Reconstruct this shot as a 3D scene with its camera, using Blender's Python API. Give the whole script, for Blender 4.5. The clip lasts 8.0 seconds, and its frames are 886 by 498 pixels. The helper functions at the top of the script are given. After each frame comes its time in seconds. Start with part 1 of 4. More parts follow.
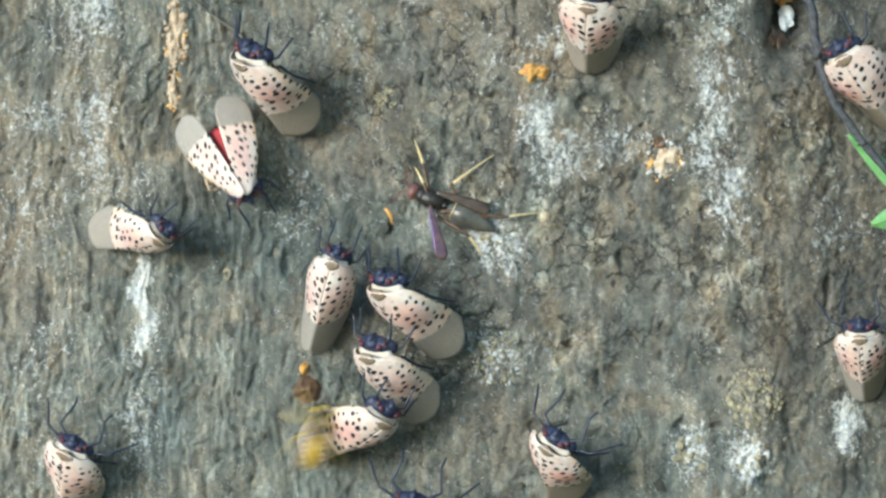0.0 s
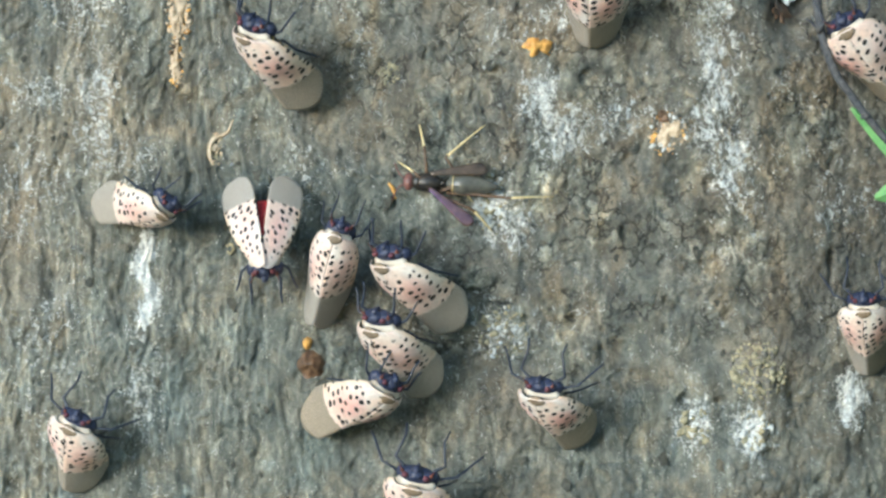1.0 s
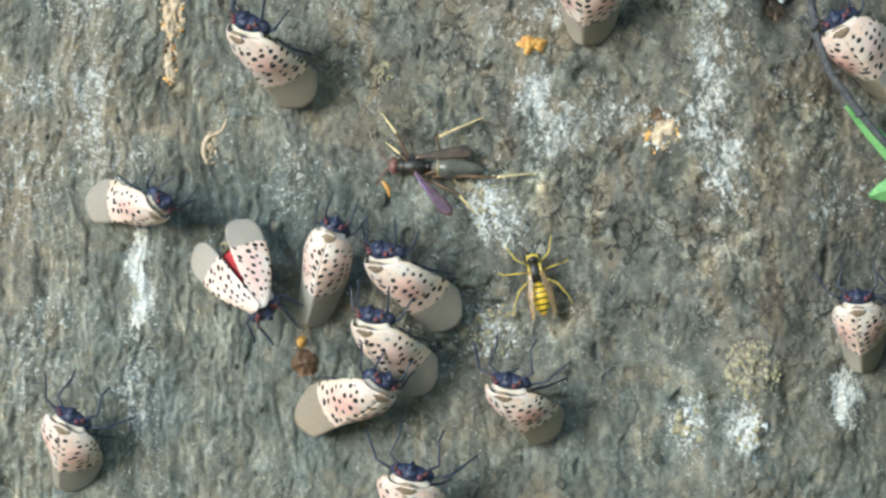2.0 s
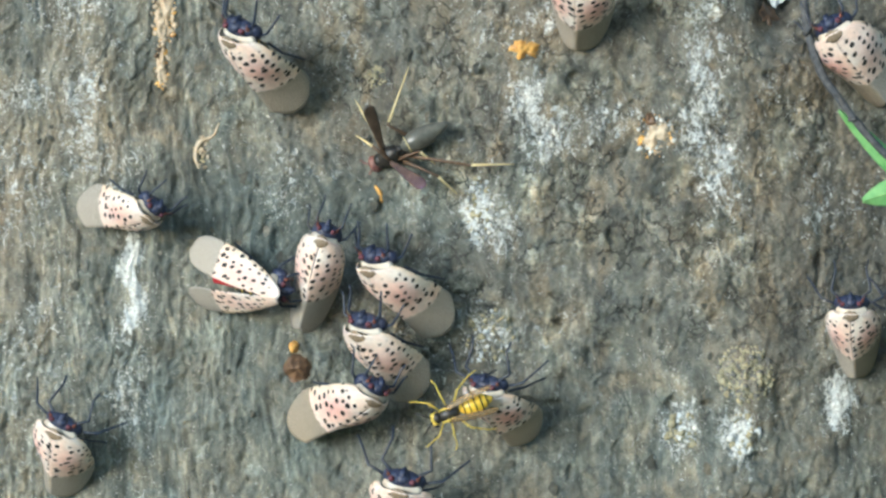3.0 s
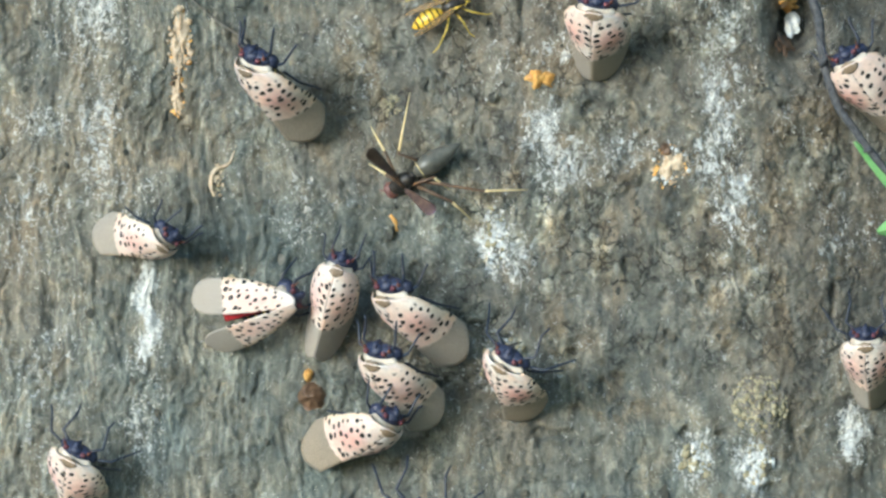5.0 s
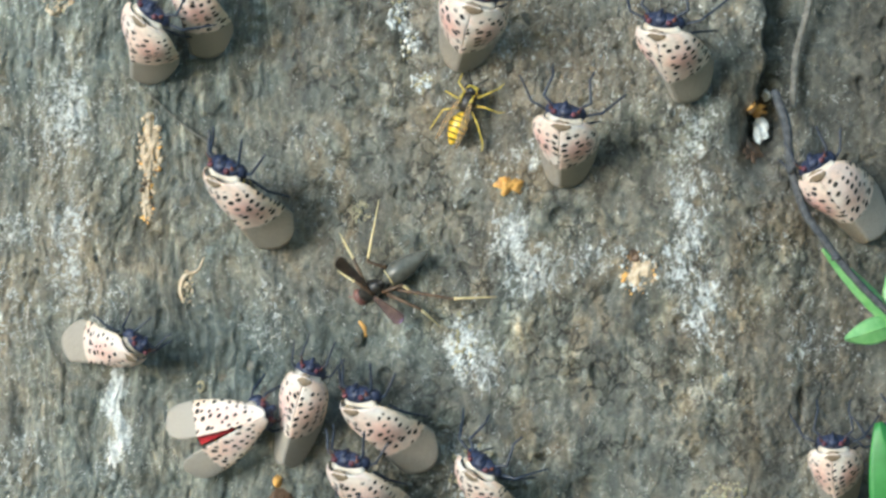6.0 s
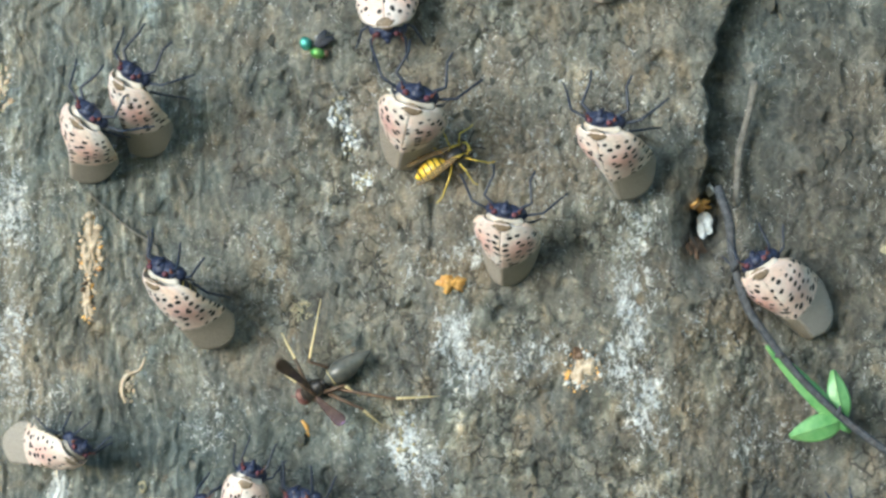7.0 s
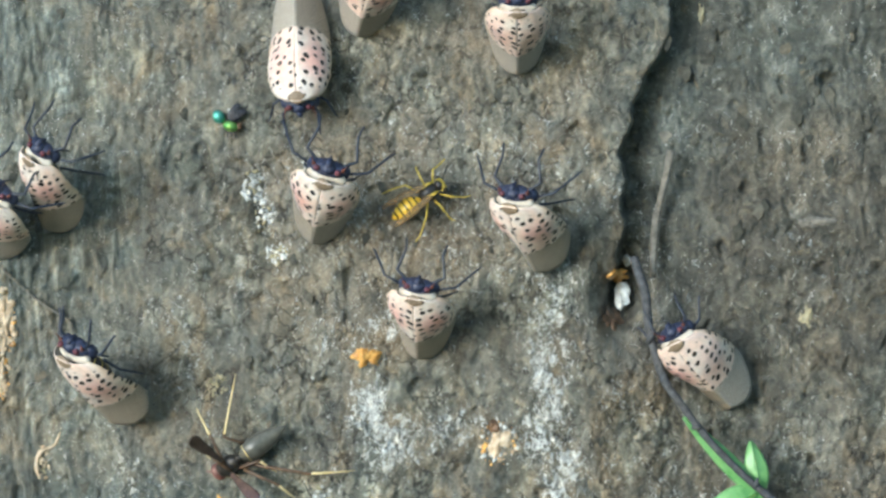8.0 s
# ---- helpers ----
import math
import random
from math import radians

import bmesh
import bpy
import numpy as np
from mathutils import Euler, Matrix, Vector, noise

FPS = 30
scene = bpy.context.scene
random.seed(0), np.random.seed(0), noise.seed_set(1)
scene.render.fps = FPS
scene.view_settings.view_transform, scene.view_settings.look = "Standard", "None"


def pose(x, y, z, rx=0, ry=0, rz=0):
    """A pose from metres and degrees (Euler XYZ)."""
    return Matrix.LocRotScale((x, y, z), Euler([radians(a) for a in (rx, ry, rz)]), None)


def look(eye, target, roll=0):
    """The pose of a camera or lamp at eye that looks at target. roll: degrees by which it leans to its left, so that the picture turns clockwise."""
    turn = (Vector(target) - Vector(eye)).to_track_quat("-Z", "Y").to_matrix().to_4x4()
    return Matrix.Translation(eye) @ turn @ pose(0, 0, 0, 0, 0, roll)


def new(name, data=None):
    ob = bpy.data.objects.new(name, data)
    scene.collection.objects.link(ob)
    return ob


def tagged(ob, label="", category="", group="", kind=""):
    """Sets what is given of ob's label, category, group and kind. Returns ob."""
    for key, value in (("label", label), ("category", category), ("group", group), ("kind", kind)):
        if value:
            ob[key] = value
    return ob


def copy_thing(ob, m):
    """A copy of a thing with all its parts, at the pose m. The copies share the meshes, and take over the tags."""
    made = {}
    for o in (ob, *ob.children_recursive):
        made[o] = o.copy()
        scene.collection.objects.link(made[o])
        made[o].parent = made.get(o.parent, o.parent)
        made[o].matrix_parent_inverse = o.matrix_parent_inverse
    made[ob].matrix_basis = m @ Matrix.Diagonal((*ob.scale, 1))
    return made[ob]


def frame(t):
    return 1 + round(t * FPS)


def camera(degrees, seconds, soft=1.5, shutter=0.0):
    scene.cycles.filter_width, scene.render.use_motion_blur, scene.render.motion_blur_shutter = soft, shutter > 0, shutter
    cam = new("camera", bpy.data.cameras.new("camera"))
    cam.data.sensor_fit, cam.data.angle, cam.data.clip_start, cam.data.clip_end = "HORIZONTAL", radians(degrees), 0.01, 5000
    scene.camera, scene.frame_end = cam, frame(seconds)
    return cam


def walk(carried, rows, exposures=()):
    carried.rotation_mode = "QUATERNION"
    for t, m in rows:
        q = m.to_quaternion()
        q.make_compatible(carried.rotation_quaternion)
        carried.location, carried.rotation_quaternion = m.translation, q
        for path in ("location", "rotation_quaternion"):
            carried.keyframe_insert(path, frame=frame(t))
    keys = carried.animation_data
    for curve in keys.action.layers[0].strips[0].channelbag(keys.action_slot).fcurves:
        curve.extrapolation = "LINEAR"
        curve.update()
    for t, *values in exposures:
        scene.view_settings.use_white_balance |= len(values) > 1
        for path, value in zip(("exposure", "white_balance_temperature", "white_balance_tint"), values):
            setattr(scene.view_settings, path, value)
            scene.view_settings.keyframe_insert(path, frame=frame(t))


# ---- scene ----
# ---------- camera ----------
cam = camera(15.63, 8.0, soft=2.6, shutter=0.25)
EYE, FACE = 1.3, 0.1938  # the height of the picture's first middle, and the bark's mean face
# seconds; millimetres across and up on the bark that the camera faces; its distance from the bark; its roll
ROWS = [
    (0.0, 0.00, 0.00, 649.3, -0.00),
    (0.2, -0.74, -0.59, 649.1, 0.03),
    (0.5, -0.49, -2.10, 648.8, 0.07),
    (0.8, -0.56, -5.13, 648.9, 0.09),
    (1.0, -0.66, -5.14, 649.0, 0.11),
    (1.2, -0.42, -5.07, 649.1, 0.12),
    (1.5, -0.77, -4.73, 649.1, 0.13),
    (1.7, -1.32, -4.50, 648.9, 0.13),
    (2.0, 0.52, -5.48, 648.6, 0.14),
    (2.2, 2.04, -5.42, 648.3, 0.14),
    (3.3, 2.03, -3.79, 647.1, 0.15),
    (3.5, 2.21, -3.39, 646.8, 0.15),
    (4.0, 0.03, -3.69, 646.6, 0.00),
    (4.2, -0.84, -3.84, 646.8, -0.02),
    (5.3, -0.97, 6.57, 647.9, -0.16),
    (5.5, 0.41, 11.15, 648.1, -0.18),
    (5.8, 1.76, 18.24, 648.7, -0.16),
    (6.0, 5.24, 22.73, 649.1, -0.14),
    (6.3, 10.01, 31.90, 648.6, 0.05),
    (6.5, 12.59, 35.40, 648.3, 0.17),
    (6.7, 14.18, 38.54, 647.4, 0.16),
    (7.0, 16.83, 42.42, 646.2, 0.15),
    (7.2, 19.29, 44.35, 645.3, 0.22),
    (7.5, 24.33, 49.48, 643.9, 0.32),
    (7.7, 29.12, 52.24, 643.6, 0.42),
    (8.0, 33.87, 56.83, 643.0, 0.56),
]
walk(cam, [(t, pose(x / 1000, FACE - far / 1000, EYE + z / 1000, 90, roll, 0)) for t, x, z, far, roll in ROWS],
     exposures=((0.0, 0.90, 5480, 2.0), (8.0, 0.90, 5480, 2.0)))

# ---------- light ----------
SUN_WAY = Vector((-0.61, -0.78, 0.14)).normalized()  # towards the sun: low, to the left of the viewer
world = bpy.data.worlds.new("sky")
scene.world = world
world.use_nodes = True
wn = world.node_tree.nodes
sky = wn.new("ShaderNodeTexSky")
sky.sky_type = "NISHITA"
sky.sun_disc = False
sky.sun_elevation = math.asin(SUN_WAY.z)
sky.sun_rotation = math.atan2(SUN_WAY.x, SUN_WAY.y)
wn["Background"].inputs["Strength"].default_value = 0.15
world.node_tree.links.new(sky.outputs[0], wn["Background"].inputs["Color"])
sun_data = bpy.data.lights.new("sun", "SUN")
sun_data.energy, sun_data.angle, sun_data.color = 2.1, radians(26), (1.0, 0.98, 0.95)
sun = new("sun", sun_data)
sun.matrix_world = look(SUN_WAY * 20, (0, 0, 0))

# ---------- materials ----------
def material(name, rough=0.6, metal=0.0):
    m = bpy.data.materials.new(name)
    m.use_nodes = True
    b = m.node_tree.nodes["Principled BSDF"]
    b.inputs["Roughness"].default_value = rough
    b.inputs["Metallic"].default_value = metal
    return m, m.node_tree.nodes, m.node_tree.links, b


def coords(n, l, scale=(1000, 1000, 1000)):
    tc = n.new("ShaderNodeTexCoord")
    mp = n.new("ShaderNodeMapping")
    mp.inputs["Scale"].default_value = scale
    l.new(tc.outputs["Object"], mp.inputs["Vector"])
    return mp.outputs[0]


def tex_noise(n, l, vec, scale, detail=4.0, rough=0.55, dist=0.0):
    t = n.new("ShaderNodeTexNoise")
    t.inputs["Scale"].default_value, t.inputs["Detail"].default_value = scale, detail
    t.inputs["Roughness"].default_value, t.inputs["Distortion"].default_value = rough, dist
    l.new(vec, t.inputs["Vector"])
    return t.outputs["Fac"]


def ramp(n, l, fac, stops, interp="LINEAR"):
    r = n.new("ShaderNodeValToRGB")
    r.color_ramp.interpolation = interp
    els = r.color_ramp.elements
    while len(els) < len(stops):
        els.new(0.5)
    for e, (p, c) in zip(els, stops):
        e.position = p
        e.color = (*c, 1) if isinstance(c, tuple) else (c, c, c, 1)
    l.new(fac, r.inputs[0])
    return r.outputs[0]


def mix(n, l, fac, a, b, mode="MIX"):
    m = n.new("ShaderNodeMix")
    m.data_type, m.blend_type = "RGBA", mode
    for sock, val in ((m.inputs[0], fac), (m.inputs[6], a), (m.inputs[7], b)):
        if isinstance(val, tuple):
            sock.default_value = (*val, 1)
        elif isinstance(val, (int, float)):
            sock.default_value = val
        else:
            l.new(val, sock)
    return m.outputs[2]


def calc(n, l, op, a, b=0.0, clamp=False):
    m = n.new("ShaderNodeMath")
    m.operation, m.use_clamp = op, clamp
    for sock, val in ((m.inputs[0], a), (m.inputs[1], b)):
        if isinstance(val, (int, float)):
            sock.default_value = val
        else:
            l.new(val, sock)
    return m.outputs[0]


def attr(n, name):
    a = n.new("ShaderNodeAttribute")
    a.attribute_name = name
    return a


def bump(n, l, b, height, dist, strength=1.0):
    bp = n.new("ShaderNodeBump")
    bp.inputs["Distance"].default_value, bp.inputs["Strength"].default_value = dist, strength
    l.new(height, bp.inputs["Height"])
    l.new(bp.outputs[0], b.inputs["Normal"])


def bark_material():
    m, n, l, b = material("bark", 0.85)
    v = coords(n, l)
    vs = coords(n, l, (1000, 1000, 760))
    vl = coords(n, l, (1000, 1000, 160))
    a = attr(n, "stain")
    sep = n.new("ShaderNodeSeparateColor")
    l.new(a.outputs["Color"], sep.inputs[0])
    crust, warm, teal, fibre = sep.outputs[0], sep.outputs[1], sep.outputs[2], a.outputs["Alpha"]
    big = tex_noise(n, l, vs, 0.07, 5, 0.6)
    mid = tex_noise(n, l, vs, 0.28, 8, 0.66, 0.6)
    fine = tex_noise(n, l, v, 1.9, 5, 0.7, 0.3)
    line = tex_noise(n, l, vl, 0.42, 7, 0.7, 0.8)
    mid = mix(n, l, fibre, mid, line)
    base = ramp(n, l, mid, [(0.30, (0.055, 0.056, 0.048)), (0.43, (0.115, 0.116, 0.100)), (0.54, (0.19, 0.19, 0.165)), (0.68, (0.42, 0.415, 0.37))])
    tone = ramp(n, l, big, [(0.36, (0.58, 0.61, 0.61)), (0.5, (0.98, 0.98, 0.95)), (0.64, (1.40, 1.36, 1.26))])
    c = mix(n, l, 1.0, base, tone, "MULTIPLY")
    # crackle: small scales with grime in the joints
    warp = n.new("ShaderNodeTexNoise")
    warp.inputs["Scale"].default_value, warp.inputs["Detail"].default_value = 0.5, 5
    l.new(vs, warp.inputs["Vector"])
    push = n.new("ShaderNodeVectorMath")
    push.operation = "MULTIPLY_ADD"
    push.inputs[1].default_value = (5.0, 5.0, 5.0)
    l.new(warp.outputs["Color"], push.inputs[0])
    l.new(vs, push.inputs[2])
    cells = n.new("ShaderNodeTexVoronoi")
    cells.inputs["Scale"].default_value = 0.5
    l.new(push.outputs[0], cells.inputs["Vector"])
    joint = n.new("ShaderNodeTexVoronoi")
    joint.feature = "DISTANCE_TO_EDGE"
    joint.inputs["Scale"].default_value = 0.5
    l.new(push.outputs[0], joint.inputs["Vector"])
    cellval = n.new("ShaderNodeSeparateColor")
    l.new(cells.outputs["Color"], cellval.inputs[0])
    crackle = calc(n, l, "MULTIPLY", ramp(n, l, big, [(0.38, 0.25), (0.55, 1.0)]), calc(n, l, "SUBTRACT", 1.0, calc(n, l, "MULTIPLY", fibre, 0.75)))
    c = mix(n, l, calc(n, l, "MULTIPLY", crackle, 0.5), c, ramp(n, l, cellval.outputs[0], [(0.0, (0.72, 0.73, 0.74)), (1.0, (1.32, 1.3, 1.26))]), "MULTIPLY")
    groove = ramp(n, l, joint.outputs["Distance"], [(0.0, 0.0), (0.05, 1.0)])
    c = mix(n, l, calc(n, l, "MULTIPLY", crackle, 0.5), c, mix(n, l, groove, (0.42, 0.41, 0.38), (1.0, 1.0, 1.0)), "MULTIPLY")
    hue = tex_noise(n, l, vl, 0.16, 4, 0.6)
    strings = ramp(n, l, line, [(0.33, (0.065, 0.068, 0.060)), (0.43, (0.12, 0.122, 0.108)), (0.51, (0.19, 0.19, 0.168)), (0.58, (0.30, 0.303, 0.275)), (0.66, (0.52, 0.53, 0.49))])
    tint = ramp(n, l, hue, [(0.40, (0.85, 0.97, 1.03)), (0.5, (0.98, 1.0, 0.97)), (0.60, (1.10, 1.0, 0.86))])
    strings = mix(n, l, 1.0, strings, tint, "MULTIPLY")
    c = mix(n, l, calc(n, l, "MULTIPLY", fibre, 0.5), c, strings)
    # some stretches are worn smooth and even
    worn = tex_noise(n, l, v, 0.055, 3, 0.55, 0.6)
    even = calc(n, l, "MULTIPLY", ramp(n, l, worn, [(0.38, 0.0), (0.53, 0.82)]), calc(n, l, "SUBTRACT", 1.0, calc(n, l, "MULTIPLY", fibre, 0.6)))
    c = mix(n, l, even, c, ramp(n, l, fine, [(0.3, (0.135, 0.130, 0.110)), (0.7, (0.205, 0.196, 0.168))]))
    # fine drying cracks where the surface is even
    split = n.new("ShaderNodeTexVoronoi")
    split.feature = "DISTANCE_TO_EDGE"
    split.inputs["Scale"].default_value = 0.28
    wide = n.new("ShaderNodeVectorMath")
    wide.operation = "MULTIPLY_ADD"
    wide.inputs[1].default_value = (4.0, 4.0, 4.0)
    l.new(warp.outputs["Color"], wide.inputs[0])
    l.new(v, wide.inputs[2])
    l.new(wide.outputs[0], split.inputs["Vector"])
    here = ramp(n, l, tex_noise(n, l, v, 0.13, 3, 0.6), [(0.44, 0.0), (0.57, 1.0)])
    gap = calc(n, l, "MULTIPLY", calc(n, l, "MULTIPLY", ramp(n, l, split.outputs["Distance"], [(0.02, 1.0), (0.07, 0.0)]), here), calc(n, l, "SUBTRACT", 1.0, calc(n, l, "MULTIPLY", fibre, 0.7)))
    c = mix(n, l, calc(n, l, "MULTIPLY", gap, 0.9), c, (0.026, 0.025, 0.022))
    # blotches: brown rot, grey-green bloom and rubbed paler areas
    vb = coords(n, l, (1000, 1000, 640))
    blot = tex_noise(n, l, vb, 0.11, 6, 0.62, 1.2)
    rub = tex_noise(n, l, vb, 0.19, 5, 0.6, 0.8)
    c = mix(n, l, 1.0, c, ramp(n, l, blot, [(0.36, (0.86, 0.95, 1.0)), (0.50, (0.98, 1.0, 1.0)), (0.61, (1.12, 1.02, 0.90)), (0.70, (1.02, 0.88, 0.72))]), "MULTIPLY")
    c = mix(n, l, 1.0, c, ramp(n, l, rub, [(0.34, (0.62, 0.63, 0.65)), (0.5, (0.96, 0.95, 0.94)), (0.66, (1.45, 1.42, 1.35))]), "MULTIPLY")
    # darker inner bark, and shade put into the bark's colour
    inner_shade = attr(n, "inner_shade").outputs["Fac"]
    shaded_bark = ramp(n, l, mid, [(0.3, (0.024, 0.025, 0.022)), (0.52, (0.060, 0.060, 0.052)), (0.75, (0.13, 0.125, 0.105))])
    c = mix(n, l, calc(n, l, "MULTIPLY", inner_shade, 0.8), c, shaded_bark)
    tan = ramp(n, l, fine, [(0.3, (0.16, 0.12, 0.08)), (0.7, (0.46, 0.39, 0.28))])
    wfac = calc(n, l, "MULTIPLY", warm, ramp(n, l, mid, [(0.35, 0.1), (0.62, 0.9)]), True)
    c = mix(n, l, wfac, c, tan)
    green = ramp(n, l, mid, [(0.3, (0.06, 0.085, 0.085)), (0.5, (0.14, 0.175, 0.165)), (0.7, (0.30, 0.36, 0.34))])
    gfac = calc(n, l, "MULTIPLY", teal, ramp(n, l, big, [(0.3, 0.45), (0.65, 0.95)]), True)
    c = mix(n, l, gfac, c, green)
    # scattered pale grains, thick where the crust is
    speck = tex_noise(n, l, vs, 0.85, 7, 0.78, 1.0)
    edge = calc(n, l, "ADD", calc(n, l, "MULTIPLY", crust, 0.20), calc(n, l, "ADD", speck, calc(n, l, "MULTIPLY", calc(n, l, "SUBTRACT", big, 0.5), 0.25)))
    cf = ramp(n, l, edge, [(0.595, 0.0), (0.68, 1.0)])
    white = ramp(n, l, fine, [(0.34, (0.34, 0.36, 0.36)), (0.60, (0.78, 0.82, 0.81))])
    c = mix(n, l, calc(n, l, "MULTIPLY", cf, 0.9), c, white)
    # raised white grains, coloured near white to stand in for glints
    grain = n.new("ShaderNodeTexVoronoi")
    grain.inputs["Scale"].default_value = 0.95
    l.new(push.outputs[0], grain.inputs["Vector"])
    glint = calc(n, l, "MULTIPLY", ramp(n, l, grain.outputs["Distance"], [(0.24, 1.0), (0.40, 0.0)]), ramp(n, l, calc(n, l, "ADD", edge, calc(n, l, "MULTIPLY", fibre, 0.02)), [(0.575, 0.0), (0.63, 1.0)]))
    c = mix(n, l, calc(n, l, "MULTIPLY", glint, 0.85), c, (0.80, 0.80, 0.76))
    pits = ramp(n, l, fine, [(0.30, (0.35, 0.34, 0.31)), (0.42, (1.0, 1.0, 1.0))])
    c = mix(n, l, 0.7, c, pits, "MULTIPLY")
    crumb = tex_noise(n, l, v, 1.1, 6, 0.75, 0.6)
    c = mix(n, l, 0.4, c, ramp(n, l, crumb, [(0.36, (0.62, 0.62, 0.60)), (0.5, (0.98, 0.98, 0.97)), (0.64, (1.55, 1.52, 1.46))]), "MULTIPLY")
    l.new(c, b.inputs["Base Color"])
    l.new(ramp(n, l, mid, [(0.3, 0.92), (0.8, 0.62)]), b.inputs["Roughness"])
    h = calc(n, l, "ADD", calc(n, l, "MULTIPLY", mid, 0.8), calc(n, l, "MULTIPLY", fine, 0.35))
    h = calc(n, l, "ADD", h, calc(n, l, "MULTIPLY", cf, 0.15))
    h = calc(n, l, "ADD", h, calc(n, l, "MULTIPLY", calc(n, l, "MULTIPLY", groove, crackle), 0.3))
    h = calc(n, l, "SUBTRACT", h, calc(n, l, "MULTIPLY", gap, 0.4))
    h = calc(n, l, "ADD", h, calc(n, l, "MULTIPLY", glint, 0.3))
    bump(n, l, b, h, 0.0009, 0.65)
    return m


def wing_material():
    m, n, l, b = material("spotted_wing", 0.6)
    u, v = attr(n, "along"), attr(n, "across")
    rnd = n.new("ShaderNodeObjectInfo").outputs["Random"]
    cx = n.new("ShaderNodeCombineXYZ")
    l.new(calc(n, l, "MULTIPLY", u.outputs["Fac"], 20.8), cx.inputs[0])
    l.new(calc(n, l, "MULTIPLY", v.outputs["Fac"], 8.2), cx.inputs[1])
    l.new(calc(n, l, "MULTIPLY", rnd, 40.0), cx.inputs[2])
    shift = n.new("ShaderNodeVectorMath")
    shift.operation = "ADD"
    off = n.new("ShaderNodeCombineXYZ")
    l.new(calc(n, l, "MULTIPLY", rnd, 57.0), off.inputs[0])
    l.new(calc(n, l, "MULTIPLY", rnd, 23.0), off.inputs[1])
    flat = n.new("ShaderNodeCombineXYZ")
    slant = calc(n, l, "ADD", calc(n, l, "MULTIPLY", u.outputs["Fac"], 22.0), calc(n, l, "MULTIPLY", v.outputs["Fac"], 3.5))
    l.new(slant, flat.inputs[0])
    l.new(calc(n, l, "MULTIPLY", v.outputs["Fac"], 7.6), flat.inputs[1])
    l.new(flat.outputs[0], shift.inputs[0])
    l.new(off.outputs[0], shift.inputs[1])
    vor = n.new("ShaderNodeTexVoronoi")
    vor.voronoi_dimensions = "2D"
    vor.inputs["Scale"].default_value, vor.inputs["Randomness"].default_value = 0.54, 0.55
    l.new(shift.outputs[0], vor.inputs["Vector"])
    wob = tex_noise(n, l, cx.outputs[0], 1.4, 2)
    d = calc(n, l, "ADD", vor.outputs["Distance"], calc(n, l, "MULTIPLY", wob, 0.3))
    pick = n.new("ShaderNodeSeparateColor")
    l.new(vor.outputs["Color"], pick.inputs[0])
    d = calc(n, l, "ADD", d, calc(n, l, "MULTIPLY", pick.outputs[0], 0.13))
    spot = ramp(n, l, d, [(0.43, 1.0), (0.47, 0.0)])
    tip_edge = calc(n, l, "ADD", u.outputs["Fac"], calc(n, l, "MULTIPLY", wob, 0.06))
    tip = ramp(n, l, tip_edge, [(0.70, 0.0), (0.72, 1.0)])
    front = ramp(n, l, u.outputs["Fac"], [(0.09, 0.0), (0.13, 1.0)])
    spot = calc(n, l, "MULTIPLY", calc(n, l, "MULTIPLY", spot, front), calc(n, l, "SUBTRACT", 1.0, tip))
    blush = tex_noise(n, l, cx.outputs[0], 0.17, 2)
    gu = calc(n, l, "MULTIPLY", calc(n, l, "SUBTRACT", u.outputs["Fac"], 0.38), 4.2)
    gv = calc(n, l, "MULTIPLY", calc(n, l, "SUBTRACT", v.outputs["Fac"], 0.45), 2.6)
    pink = calc(n, l, "SUBTRACT", 1.0, calc(n, l, "ADD", calc(n, l, "MULTIPLY", gu, gu), calc(n, l, "MULTIPLY", gv, gv)), True)
    skin = ramp(n, l, blush, [(0.36, (0.80, 0.75, 0.70)), (0.57, (0.79, 0.63, 0.55))])
    skin = mix(n, l, calc(n, l, "MULTIPLY", pink, ramp(n, l, rnd, [(0.0, 0.35), (1.0, 0.9)])), skin, (0.78, 0.44, 0.40))
    rim = ramp(n, l, v.outputs["Fac"], [(0.78, 0.0), (1.0, 0.5)])
    skin = mix(n, l, rim, skin, (0.66, 0.50, 0.26))
    net = n.new("ShaderNodeTexVoronoi")
    net.voronoi_dimensions, net.feature = "2D", "DISTANCE_TO_EDGE"
    net.inputs["Scale"].default_value, net.inputs["Randomness"].default_value = 2.3, 0.9
    l.new(shift.outputs[0], net.inputs["Vector"])
    mesh = ramp(n, l, net.outputs["Distance"], [(0.05, (0.44, 0.415, 0.37)), (0.22, (0.28, 0.262, 0.23))])
    mesh = mix(n, l, ramp(n, l, rnd, [(0.3, 0.0), (0.8, 0.7)]), mesh, ramp(n, l, net.outputs["Distance"], [(0.05, (0.36, 0.30, 0.215)), (0.22, (0.20, 0.165, 0.115))]))
    cloud = tex_noise(n, l, cx.outputs[0], 0.9, 4, 0.65)
    skin = mix(n, l, 1.0, skin, ramp(n, l, cloud, [(0.3, (0.84, 0.83, 0.82)), (0.65, (1.06, 1.06, 1.06))]), "MULTIPLY")
    veins = ramp(n, l, net.outputs["Distance"], [(0.03, (0.9, 0.88, 0.86)), (0.12, (1.0, 1.0, 1.0))])
    skin = mix(n, l, 0.7, skin, veins, "MULTIPLY")
    c = mix(n, l, tip, skin, mesh)
    c = mix(n, l, spot, c, (0.018, 0.015, 0.014))
    l.new(c, b.inputs["Base Color"])
    b.inputs["Subsurface Weight"].default_value = 0.0
    bump(n, l, b, calc(n, l, "ADD", net.outputs["Distance"], cloud), 0.0002, 0.45)
    return m


